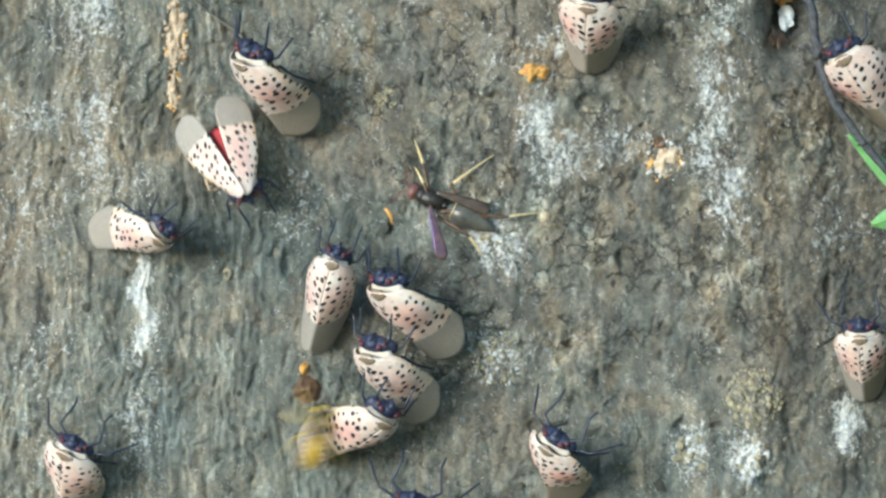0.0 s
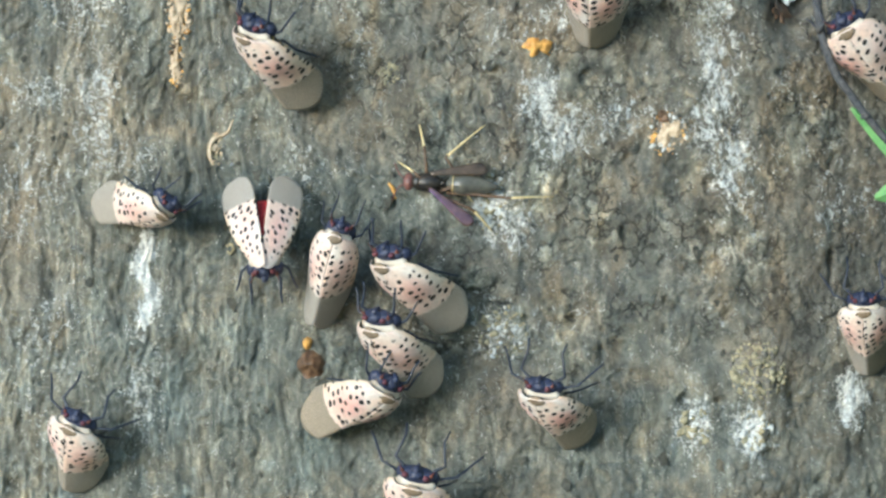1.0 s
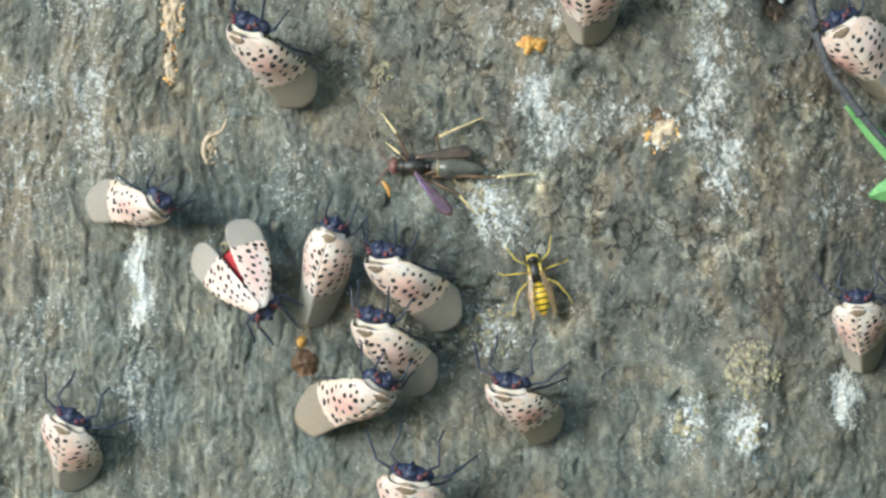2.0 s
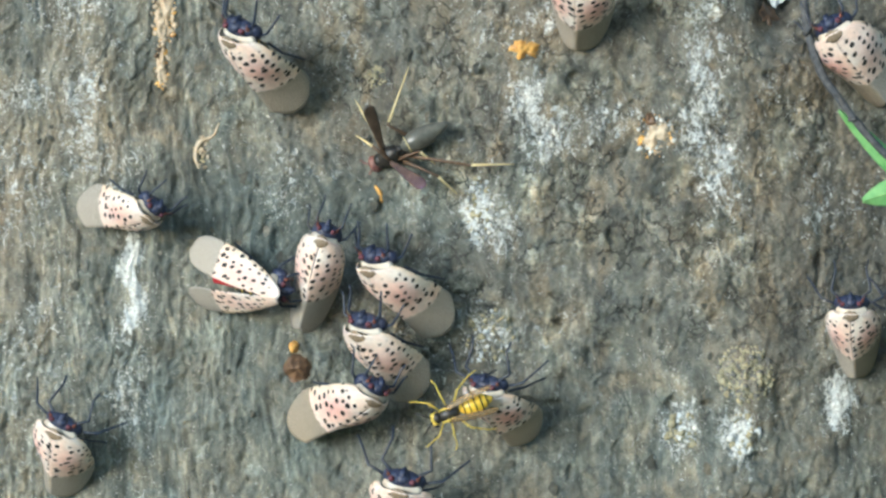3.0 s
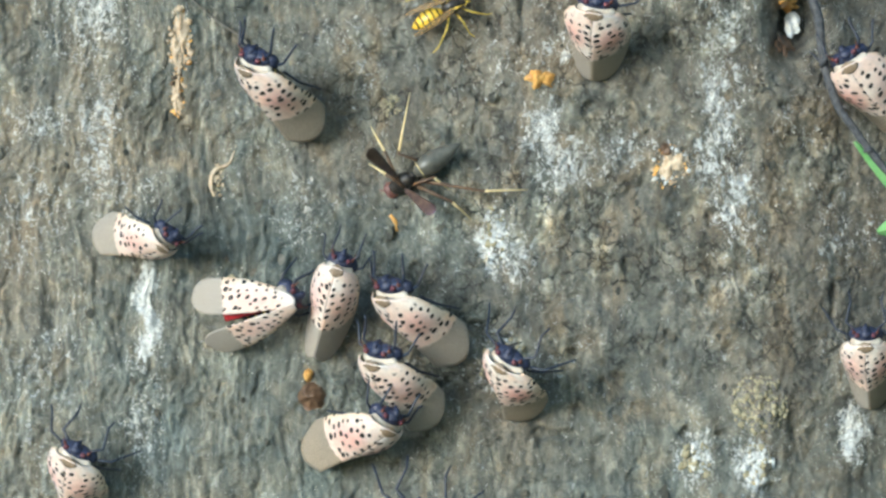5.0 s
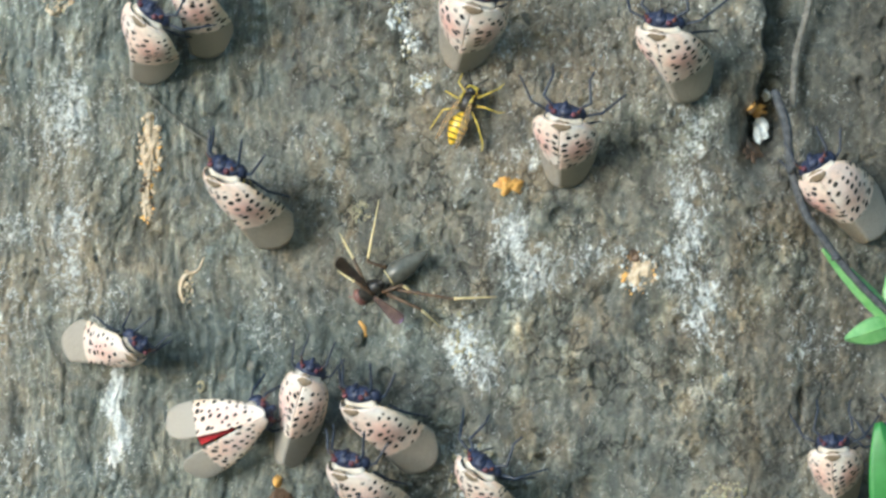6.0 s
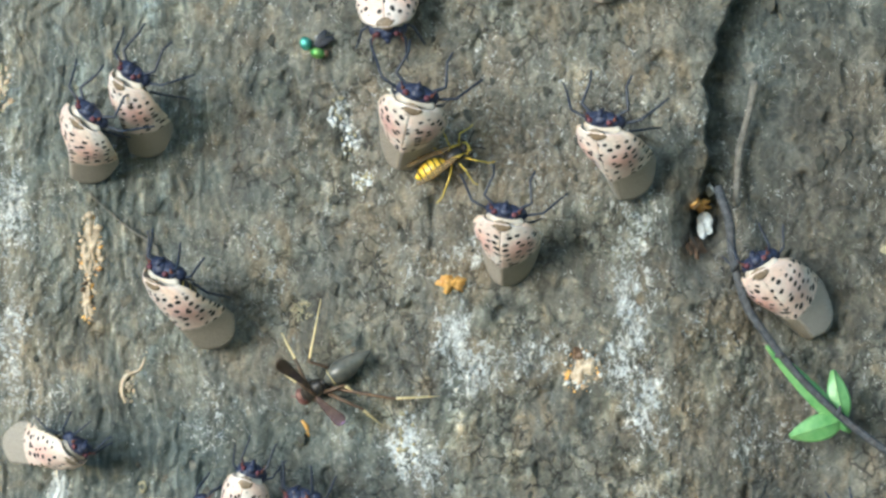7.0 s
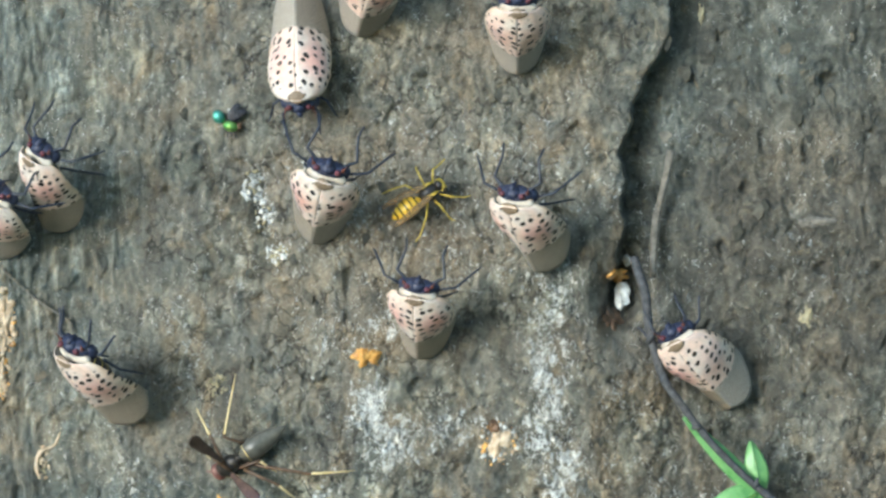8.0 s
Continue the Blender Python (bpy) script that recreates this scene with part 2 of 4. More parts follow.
def plain(name, dark, light, rough=0.5, scale=1.5, metal=0.0, relief=0.0001):
    m, n, l, b = material(name, rough, metal)
    f = tex_noise(n, l, coords(n, l), scale, 4, 0.6)
    l.new(ramp(n, l, f, [(0.3, dark), (0.7, light)]), b.inputs["Base Color"])
    bump(n, l, b, f, relief, 0.6)
    return m


def banded(name, one, two, count, fill, rough=0.35):
    """Rings of two colours along the part's own length, stored as the attribute 'along'."""
    m, n, l, b = material(name, rough)
    u = attr(n, "along").outputs["Fac"]
    wob = tex_noise(n, l, coords(n, l), 0.7, 2)
    s = calc(n, l, "ADD", calc(n, l, "MULTIPLY", u, count), calc(n, l, "MULTIPLY", wob, 0.35))
    f = calc(n, l, "FRACT", s)
    l.new(ramp(n, l, f, [(0.0, one), (fill, one), (min(0.99, fill + 0.06), two), (1.0, two)]), b.inputs["Base Color"])
    return m


BARK = bark_material()
WING = wing_material()
BLACK = plain("black_shell", (0.008, 0.009, 0.014), (0.03, 0.034, 0.05), 0.32)
BLUE = plain("blue_black_shell", (0.010, 0.012, 0.026), (0.045, 0.06, 0.125), 0.5, 1.1)
SADDLE = plain("tan_shell", (0.45, 0.39, 0.31), (0.70, 0.66, 0.58), 0.55, 0.5)
SADDLE_DARK = plain("brown_shell", (0.12, 0.085, 0.05), (0.30, 0.23, 0.16), 0.55, 0.6)
RED = plain("red_hindwing", (0.40, 0.02, 0.03), (0.6, 0.05, 0.06), 0.5)
EYE_RED = plain("red_eye", (0.07, 0.02, 0.03), (0.15, 0.045, 0.06), 0.5)
ORANGE = plain("orange_feeler", (0.09, 0.03, 0.02), (0.17, 0.055, 0.035), 0.5)
BELLY = banded("banded_belly", (0.02, 0.018, 0.02), (0.5, 0.36, 0.06), 8, 0.8, 0.5)
LEG = plain("blue_black_leg", (0.010, 0.013, 0.022), (0.035, 0.05, 0.085), 0.38)
WASP_BELLY = banded("wasp_bands", (0.02, 0.016, 0.01), (0.80, 0.54, 0.05), 6, 0.24, 0.35)
WASP_YELLOW = plain("wasp_yellow", (0.45, 0.34, 0.04), (0.75, 0.58, 0.10), 0.4)
WASP_BLACK = plain("wasp_black", (0.012, 0.011, 0.01), (0.04, 0.035, 0.03), 0.4)
AMBER = plain("amber_wing", (0.22, 0.14, 0.06), (0.42, 0.28, 0.13), 0.3, 0.4)
for wing_mat, solid in ((AMBER, 0.5),):
    wing_mat.node_tree.nodes["Principled BSDF"].inputs["Alpha"].default_value = solid
RUST = plain("rust_shell", (0.10, 0.04, 0.035), (0.26, 0.13, 0.11), 0.45, 0.8)
SLATE = plain("slate_belly", (0.055, 0.056, 0.050), (0.14, 0.14, 0.118), 0.3, 0.4)
PALE = plain("pale_yellow", (0.60, 0.47, 0.20), (0.80, 0.70, 0.42), 0.4)
SMOKY = plain("smoky_wing", (0.06, 0.042, 0.034), (0.14, 0.095, 0.07), 0.25, 0.5)
# the same smoky wing without sheen: its duller light is put into the colour
SMOKY_NO_SHEEN = plain("smoky_wing_no_sheen", (0.035, 0.026, 0.020), (0.10, 0.072, 0.052), 0.3, 0.5)
smoky_shader = SMOKY.node_tree.nodes["Principled BSDF"]
smoky_shader.inputs["Specular Tint"].default_value = (0.45, 0.32, 1.0, 1)
smoky_shader.inputs["Specular IOR Level"].default_value = 1.0
TWIG = plain("twig_bark", (0.03, 0.033, 0.037), (0.11, 0.115, 0.125), 0.75, 0.9, relief=0.0005)
GREY_TWIG = plain("grey_dead_wood", (0.10, 0.095, 0.08), (0.24, 0.23, 0.20), 0.85, 0.7, relief=0.0004)
LEAF = plain("leaf_green", (0.11, 0.30, 0.09), (0.23, 0.46, 0.18), 0.38, 0.35)
LEAF_DEEP = plain("leaf_deep_green", (0.03, 0.17, 0.03), (0.06, 0.26, 0.06), 0.45, 0.25)
SAP = plain("dried_sap", (0.36, 0.15, 0.03), (0.92, 0.56, 0.16), 0.4, 0.45, relief=0.0008)
SAP_PALE = plain("cream_sap", (0.34, 0.24, 0.14), (0.72, 0.62, 0.46), 0.6, 0.7, relief=0.0008)
CHALK = plain("chalky_crust", (0.42, 0.44, 0.42), (0.80, 0.82, 0.80), 0.85, 0.8, relief=0.0005)
LICHEN = plain("yellowish_lichen", (0.22, 0.20, 0.12), (0.46, 0.42, 0.28), 0.9, 0.6, relief=0.0005)
HUSK = plain("brown_husk", (0.06, 0.036, 0.02), (0.18, 0.11, 0.065), 0.5, 0.6, relief=0.0004)
def flake_material():
    m, n, l, b = material("bark_scale", 0.85)
    f = tex_noise(n, l, coords(n, l), 1.2, 6, 0.7)
    rnd = n.new("ShaderNodeObjectInfo").outputs["Random"]
    tint = ramp(n, l, rnd, [(0.0, (0.05, 0.052, 0.044)), (0.6, (0.10, 0.10, 0.086)), (0.9, (0.15, 0.135, 0.105)), (1.0, (0.22, 0.215, 0.19))])
    c = mix(n, l, 1.0, tint, ramp(n, l, f, [(0.3, (0.55, 0.55, 0.52)), (0.7, (1.5, 1.5, 1.45))]), "MULTIPLY")
    l.new(c, b.inputs["Base Color"])
    bump(n, l, b, f, 0.0005, 0.9)
    return m


FLAKE = flake_material()
GREEN_METAL = plain("green_metal", (0.05, 0.22, 0.06), (0.42, 0.66, 0.2), 0.5, 0.5, 0.8)
TEAL_METAL = plain("teal_metal", (0.05, 0.25, 0.2), (0.22, 0.62, 0.5), 0.5, 0.5, 0.8)
GRASS = plain("grass_ground", (0.03, 0.05, 0.015), (0.09, 0.11, 0.045), 0.9, 0.02, relief=0.01)

# ---------- mesh helpers: lengths in millimetres ----------
MM = 0.001


def part(name, bm, mat, parent=None, label=""):
    bmesh.ops.recalc_face_normals(bm, faces=bm.faces)
    bm.transform(Matrix.Diagonal((MM, MM, MM, 1)))
    me = bpy.data.meshes.new(name)
    bm.to_mesh(me)
    bm.free()
    me.polygons.foreach_set("use_smooth", [True] * len(me.polygons))
    me.materials.append(mat)
    ob = new(name, me)
    if parent:
        ob.parent = parent
    if label:
        ob["label"] = label
    return ob


def holder(name, label, category, group=""):
    return tagged(new(name), label, category, group)


def tube(bm, pts, radii, n=7):
    pts = [Vector(p) for p in pts]
    rings = []
    for i, p in enumerate(pts):
        way = (pts[min(i + 1, len(pts) - 1)] - pts[max(i - 1, 0)]).normalized()
        side = way.orthogonal().normalized() if i == 0 else (side - way * side.dot(way)).normalized()
        up = way.cross(side)
        r = radii[min(i, len(radii) - 1)]
        rings.append([bm.verts.new(p + (side * math.cos(a) + up * math.sin(a)) * r) for a in (2 * math.pi * k / n for k in range(n))])
    for a, b in zip(rings, rings[1:]):
        for k in range(n):
            bm.faces.new((a[k], a[(k + 1) % n], b[(k + 1) % n], b[k]))
    bm.faces.new(rings[0][::-1])
    bm.faces.new(rings[-1])
    return bm


def smooth_line(pts, steps=4):
    """A Catmull-Rom line through the points."""
    p = [Vector(q) for q in pts]
    p = [p[0] * 2 - p[1]] + p + [p[-1] * 2 - p[-2]]
    out = []
    for a, b, c, d in zip(p, p[1:], p[2:], p[3:]):
        for i in range(steps):
            t = i / steps
            out.append(0.5 * (2 * b + (c - a) * t + (2 * a - 5 * b + 4 * c - d) * t * t + (3 * b - a - 3 * c + d) * t ** 3))
    return out + [p[-2]]


def blob(bm, c, r, turn=None, seg=16, rough=0.0):
    made = bmesh.ops.create_uvsphere(bm, u_segments=seg, v_segments=max(6, seg * 2 // 3), radius=1.0)["verts"]
    m = Matrix.Translation(c) @ (turn.to_matrix().to_4x4() if turn else Matrix()) @ Matrix.Diagonal((*r, 1))
    for v in made:
        if rough:
            v.co *= 1 + rough * noise.noise(v.co * 2.3 + Vector(c))
        v.co = m @ v.co
    return bm


def lathe(prof, n=18, squash=1.0):
    """A body along y from (y, radius, lift) stops, with the attribute 'along' from 0 to 1."""
    bm = bmesh.new()
    lay = bm.verts.layers.float.new("along")
    rings = []
    for i, (y, r, z) in enumerate(prof):
        ring = []
        for k in range(n):
            a = 2 * math.pi * k / n
            v = bm.verts.new((r * math.cos(a), y, z + squash * r * math.sin(a)))
            v[lay] = i / (len(prof) - 1)
            ring.append(v)
        rings.append(ring)
    for a, b in zip(rings, rings[1:]):
        for k in range(n):
            bm.faces.new((a[k], a[(k + 1) % n], b[(k + 1) % n], b[k]))
    bm.faces.new(rings[0][::-1])
    bm.faces.new(rings[-1])
    return bm


def body_profile(y0, y1, rmax, z0, z1, peak=0.4, n=14, power=0.75):
    out = []
    for i in range(n + 1):
        s = i / n
        w = s / peak if s < peak else (1 - s) / (1 - peak)
        out.append((y0 + (y1 - y0) * s, rmax * max(0.06, math.sin(w * math.pi / 2) ** power), z0 + (z1 - z0) * s))
    return out


def sheet(fn, nu, nv, thick=0.14):
    """A thin closed sheet from fn(u, v), with the attributes 'along' and 'across'."""
    bm = bmesh.new()
    la, lc = bm.verts.layers.float.new("along"), bm.verts.layers.float.new("across")
    sides = []
    for side in (0, 1):
        grid = []
        for i in range(nu + 1):
            row = []
            for j in range(nv + 1):
                u, v = i / nu, j / nv
                p = Vector(fn(u, v))
                du = Vector(fn(min(1, u + 0.01), v)) - Vector(fn(max(0, u - 0.01), v))
                dv = Vector(fn(u, min(1, v + 0.01))) - Vector(fn(u, max(0, v - 0.01)))
                nrm = du.cross(dv).normalized()
                w = bm.verts.new(p + nrm * (thick * (0.5 - side)))
                w[la], w[lc] = u, v
                row.append(w)
            grid.append(row)
        sides.append(grid)
    a, b = sides
    for i in range(nu):
        for j in range(nv):
            bm.faces.new((a[i][j], a[i][j + 1], a[i + 1][j + 1], a[i + 1][j]))
            bm.faces.new((b[i][j], b[i + 1][j], b[i + 1][j + 1], b[i][j + 1]))
    rim = [(i, 0) for i in range(nu)] + [(nu, j) for j in range(nv)] + [(i, nv) for i in range(nu, 0, -1)] + [(0, j) for j in range(nv, 0, -1)]
    for (i, j), (k, m) in zip(rim, rim[1:] + rim[:1]):
        bm.faces.new((a[i][j], a[k][m], b[k][m], b[i][j]))
    return bm


# ---------- the trunk ----------
def lattice(ix, iy, seed):
    h = (ix.astype(np.int64) * 374761393 + iy.astype(np.int64) * 668265263 + seed * 1442695041) & 0x7FFFFFFF
    h = ((h ^ (h >> 13)) * 1274126177) & 0x7FFFFFFF
    return ((h ^ (h >> 16)) & 0xFFFF) / 32767.5 - 1.0


def smooth_noise(x, y, seed=0):
    """Gradient noise, about -1 to 1."""
    x, y = np.asarray(x, float), np.asarray(y, float)
    ix, iy = np.floor(x), np.floor(y)
    fx, fy = x - ix, y - iy
    sx, sy = fx ** 3 * (fx * (fx * 6 - 15) + 10), fy ** 3 * (fy * (fy * 6 - 15) + 10)

    def corner(a, b):
        ang = lattice(ix + a, iy + b, seed) * np.pi
        return np.cos(ang) * (fx - a) + np.sin(ang) * (fy - b)

    top = corner(0, 0) * (1 - sx) + corner(1, 0) * sx
    low = corner(0, 1) * (1 - sx) + corner(1, 1) * sx
    return 1.5 * (top * (1 - sy) + low * sy)


def layered(x, y, seed, octaves=4, gain=0.5):
    total, amp = 0.0, 1.0
    for k in range(octaves):
        total = total + amp * smooth_noise(x * 2 ** k, y * 2 ** k, seed + k)
        amp *= gain
    return total


def step(a, b, x):
    t = np.clip((x - a) / (b - a), 0, 1)
    return t * t * (3 - 2 * t)


def hump(x, z, cx, cz, rx, rz):
    return np.exp(-((x - cx) / rx) ** 2 - ((z - cz) / rz) ** 2)


def lip(z):
    """Where the raised bark plate ends, at height z."""
    return 66.5 + 3.5 * step(44, 62, z) + 3.0 * step(74, 90, z) + 8.0 * step(84, 106, z) + 1.3 * smooth_noise(z / 6.0, z * 0 + 3.3, 41) + 0.5 * smooth_noise(z / 1.7, z * 0, 42)


def relief(x, z):
    """Height of the bark in millimetres at x, z millimetres on its face."""
    x, z = np.asarray(x, float), np.asarray(z, float)
    wx = x + 4.6 * smooth_noise(x / 13, z / 17, 5) + 1.2 * smooth_noise(x / 3, z / 7, 6)
    left = step(-8, -48, x + 6 * smooth_noise(x / 15, z / 20, 7))
    low = step(-5, -35, z)
    h = 1.3 * layered(wx / 26, z / 40, 1, 3)
    h += (1 - 0.3 * left) * 0.85 * layered(wx / 8.5, z / 11, 61, 3, 0.5)
    calm = 1 - 0.75 * step(-0.05, 0.45, layered(x / 19, z / 19, 66, 2)) * (1 - 0.6 * left)
    string = 1 - np.abs(layered(wx / 3.4, z / 19, 11, 3, 0.55))
    h += (0.15 * calm + 0.75 * left + 0.12 * low * (1 - left)) * (string - 0.62)
    h += calm * (0.33 + 0.18 * left) * layered(wx / 1.7, z / 2.2, 21, 3, 0.6)
    crack = np.abs(layered(x / 6.0 + 0.5 * smooth_noise(x / 2, z / 2, 8), z / 8.5, 31, 3))
    where = step(-0.05, 0.35, smooth_noise(x / 17, z / 17, 36)) * (1 - left)
    h -= 0.75 * np.exp(-(crack / 0.05) ** 2) * where
    h += 0.15 * calm * layered(x / 0.9, z / 1.1, 51, 2)
    pit = smooth_noise(x / 4.2, z / 5.5, 71)
    h -= 1.6 * step(0.52, 0.85, pit) * (1 - 0.5 * left)
    plate = step(-0.9, 0.7, lip(z) - x) * step(40, 52, z) + (1 - step(40, 52, z)) * step(30, -5, x - 66)
    h += (6.2 + 2.6 * step(14, 0, x - lip(z))) * (plate - 1)
    h -= 7.0 * hump(x, z, 69.5, 46, 5.0, 8.5)
    h -= 2.5 * hump(x, z, 43.5, 80, 2.0, 5)
    h -= 1.6 * hump(x, z, -1, 64, 3.5, 9)
    h += 1.5 * hump(x, z, 62.5, -29.6, 5.5, 5.5)
    return h


CX, HALF = 0.02, 0.42


def bark_y(x, z):
    """World y of the bark at x, z millimetres."""
    s = np.abs(np.asarray(x, float) * MM - CX) / HALF
    return FACE + HALF * (1 - (1 - s ** 3) ** (1 / 3)) - relief(x, z) * MM


GRID_X, GRID_Z = np.arange(-100, 140, 0.4), np.arange(-66, 122, 0.4)
GRID_Y = bark_y(*np.meshgrid(GRID_X, GRID_Z))


def on_bark(x, z, out=0.0):
    """A place on the bark, from the height grid."""
    i, j = (x + 100) / 0.4, (z + 66) / 0.4
    a, b = int(i), int(j)
    f, g = i - a, j - b
    low = GRID_Y[b, a] * (1 - f) + GRID_Y[b, a + 1] * f
    high = GRID_Y[b + 1, a] * (1 - f) + GRID_Y[b + 1, a + 1] * f
    return Vector((x * MM, float(low * (1 - g) + high * g) - out * MM, EYE + z * MM))


def stains(x, z):
    """Pale crust, warm tan and grey-green growth on the bark, how stringy it is, and its painted shade."""
    crust, warm, teal = x * 0.0, x * 0.0, x * 0.0
    wx, wz = x + 2.5 * smooth_noise(x / 6, z / 6, 91), z + 3.5 * smooth_noise(x / 6, z / 6, 92)
    for cx, cz, rx, rz, s in (
        (19, 25, 3.5, 7, 0.9), (23, 19, 6, 5, 0.7), (36, 21, 8, 5, 0.65), (54, 28, 4.5, 13, 0.85), (57, 10, 4, 9, 0.9), (52, 19, 5, 5, 0.8), (56, 48, 5, 7, 0.5), (22, 42, 6, 4, 0.6),
        (9, 3, 2.5, 6, 1.1), (14, -2, 4, 8, 0.7), (-60, -12, 1.7, 11, 1.7), (-60, -34, 4, 14, 0.6), (-2, 67, 2.5, 7, 0.8), (-20, 45, 8, 9, 0.3), (-70, 50, 4, 12, 0.7), (-70, 24, 4, 14, 0.7), (-77, 84, 6, 5, 0.8), (18, 62, 32, 26, 0.26),
        (50, -40, 4, 5, 0.8), (62, -41, 3.5, 6, 1.0)):
        crust = np.maximum(crust, s * hump(wx, wz, cx, cz, rx, rz))
    for cx, cz, rx, rz, s in ((78, 6, 3.5, 9, 0.6), (83, -36, 2.5, 6, 1.3), (9, -22, 5, 7, 0.6), (-29, 9, 5, 8, 0.4), (88, 3, 4, 6, 0.5), (30, 62, 2, 4, 0.6), (-82, 27, 8, 4, 0.7), (-84, 8, 8, 12, 0.45), (-74, 44, 10, 12, 0.4), (-80, -22, 9, 10, 0.4), (-62, 10, 4, 10, 0.4)):
        crust = np.maximum(crust, s * hump(wx, wz, cx, cz, rx, rz))
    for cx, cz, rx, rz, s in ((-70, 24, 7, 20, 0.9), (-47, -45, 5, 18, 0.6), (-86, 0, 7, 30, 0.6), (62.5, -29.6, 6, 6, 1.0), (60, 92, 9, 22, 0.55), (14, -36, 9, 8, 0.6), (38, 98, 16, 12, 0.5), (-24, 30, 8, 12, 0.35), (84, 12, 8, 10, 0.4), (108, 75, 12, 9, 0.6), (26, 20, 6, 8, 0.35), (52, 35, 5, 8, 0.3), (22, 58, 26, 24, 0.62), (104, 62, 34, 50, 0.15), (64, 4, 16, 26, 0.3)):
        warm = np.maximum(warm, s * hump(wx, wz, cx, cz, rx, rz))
    for cx, cz, rx, rz, s in ((-40, 0, 26, 12, 0.8), (-45, -38, 40, 26, 0.6), (-60, 62, 30, 36, 0.4), (-10, 4, 14, 8, 0.75), (40, -44, 40, 18, 0.35), (-27, -46, 6, 10, 1.0), (78, 88, 10, 30, 0.55), (104, 96, 22, 18, 0.4)):
        teal = np.maximum(teal, s * hump(wx, wz, cx, cz, rx, rz))
    fibre = 0.9 * np.maximum(step(-8, -48, x + 6 * smooth_noise(x / 15, z / 20, 7)), 0.55 * step(-10, -40, z))
    # inner bark beyond the lip, with the recess's shade painted in
    inner_shade = step(-0.6, 0.8, x - lip(z) + 0.8 * smooth_noise(x / 2, z / 2, 95)) * step(40, 52, z) * step(220, 160, x)
    inner_shade = np.maximum(inner_shade, 0.75 * step(70, 86, x) * step(14, 34, z) * step(220, 160, x))
    # painted shade round the cluster and twig cavity; the right side darkened too
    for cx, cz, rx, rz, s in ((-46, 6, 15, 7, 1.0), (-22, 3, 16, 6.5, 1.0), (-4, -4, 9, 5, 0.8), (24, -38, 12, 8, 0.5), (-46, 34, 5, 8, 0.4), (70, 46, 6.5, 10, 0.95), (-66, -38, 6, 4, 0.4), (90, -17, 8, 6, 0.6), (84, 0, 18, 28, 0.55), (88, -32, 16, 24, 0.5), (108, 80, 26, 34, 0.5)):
        inner_shade = np.maximum(inner_shade, s * hump(wx, wz, cx, cz, rx, rz))
    return crust, warm, teal, fibre, inner_shade


def build_trunk():
    fine = 0.36
    fx = np.arange(-98, 134, fine)
    fz = np.arange(-64, 119, fine)
    # profile round the trunk: place, outward way, distance along the face
    p = [(x * MM, FACE + HALF * (1 - (1 - (abs(x * MM - CX) / HALF) ** 3) ** (1 / 3)), x) for x in fx]
    start, end = Vector((p[-1][0] - CX, p[-1][1] - FACE - HALF)), Vector((p[0][0] - CX, p[0][1] - FACE - HALF))
    a0, a1 = math.atan2(start.y, start.x), math.atan2(end.y, end.x)
    if a1 < a0:
        a1 += 2 * math.pi
    run, last = p[-1][2], Vector(p[-1][:2])
    for a in np.linspace(a0, a1, 92)[1:-1]:
        c, s = math.cos(a), math.sin(a)
        r = HALF / (abs(c) ** 3 + abs(s) ** 3) ** (1 / 3)
        q = Vector((CX + r * c, FACE + HALF + r * s))
        run += (q - last).length * 1000
        last = q
        p.append((q.x, q.y, run))
    px, py, ps = (np.array([q[i] for q in p]) for i in range(3))
    nx, ny = np.roll(py, -1) - np.roll(py, 1), -(np.roll(px, -1) - np.roll(px, 1))
    ln = np.hypot(nx, ny)
    nx, ny = nx / ln, ny / ln
    lowz = -np.geomspace(66, EYE * 1000 + 60, 46)[::-1]
    highz = np.geomspace(121, 3200, 50)
    zz = np.concatenate([lowz, fz, highz])
    S, Z = np.meshgrid(ps, zz)
    H = relief(S, Z) * MM
    far = step(140, 200, np.abs(S)) + step(120, 400, np.abs(Z))
    H = np.where(far > 0, H + far * 0.006 * layered(S / 60, Z / 220, 77, 3), H)
    wide = 1 + 0.35 * np.exp(-np.maximum(Z + 1300, 0) / 160.0) * step(-500, -900, Z) - 0.22 * step(400, 3200, Z)
    X = (px[None, :] - CX) * wide + CX + nx[None, :] * H
    Y = (py[None, :] - FACE - HALF) * wide + FACE + HALF + ny[None, :] * H
    rows, cols = S.shape
    co = np.stack([X, Y, EYE + Z * MM], -1).reshape(-1, 3)
    idx = np.arange(rows * cols).reshape(rows, cols)
    nxt = np.roll(idx, -1, axis=1)
    quads = np.stack([idx[:-1], nxt[:-1], nxt[1:], idx[1:]], -1).reshape(-1, 4)
    me = bpy.data.meshes.new("trunk")
    me.from_pydata(co.tolist(), [], quads.tolist() + [idx[-1].tolist()])
    me.polygons.foreach_set("use_smooth", [True] * len(me.polygons))
    crust, warm, teal, fibre, inner_shade = stains(S, Z)
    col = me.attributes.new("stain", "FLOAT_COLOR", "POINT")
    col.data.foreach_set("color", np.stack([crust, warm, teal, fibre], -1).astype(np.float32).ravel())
    deep = me.attributes.new("inner_shade", "FLOAT", "POINT")
    deep.data.foreach_set("value", inner_shade.astype(np.float32).ravel())
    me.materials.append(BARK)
    tree = holder("tree", "broad old tree trunk with grey, lichen-stained furrowed bark", "tree")
    ob = new("trunk", me)
    ob.parent = tree
    return tree


TREE = build_trunk()

ground_bm = bmesh.new()
bmesh.ops.create_grid(ground_bm, x_segments=40, y_segments=40, size=400000)
ground = part("ground", ground_bm, GRASS)
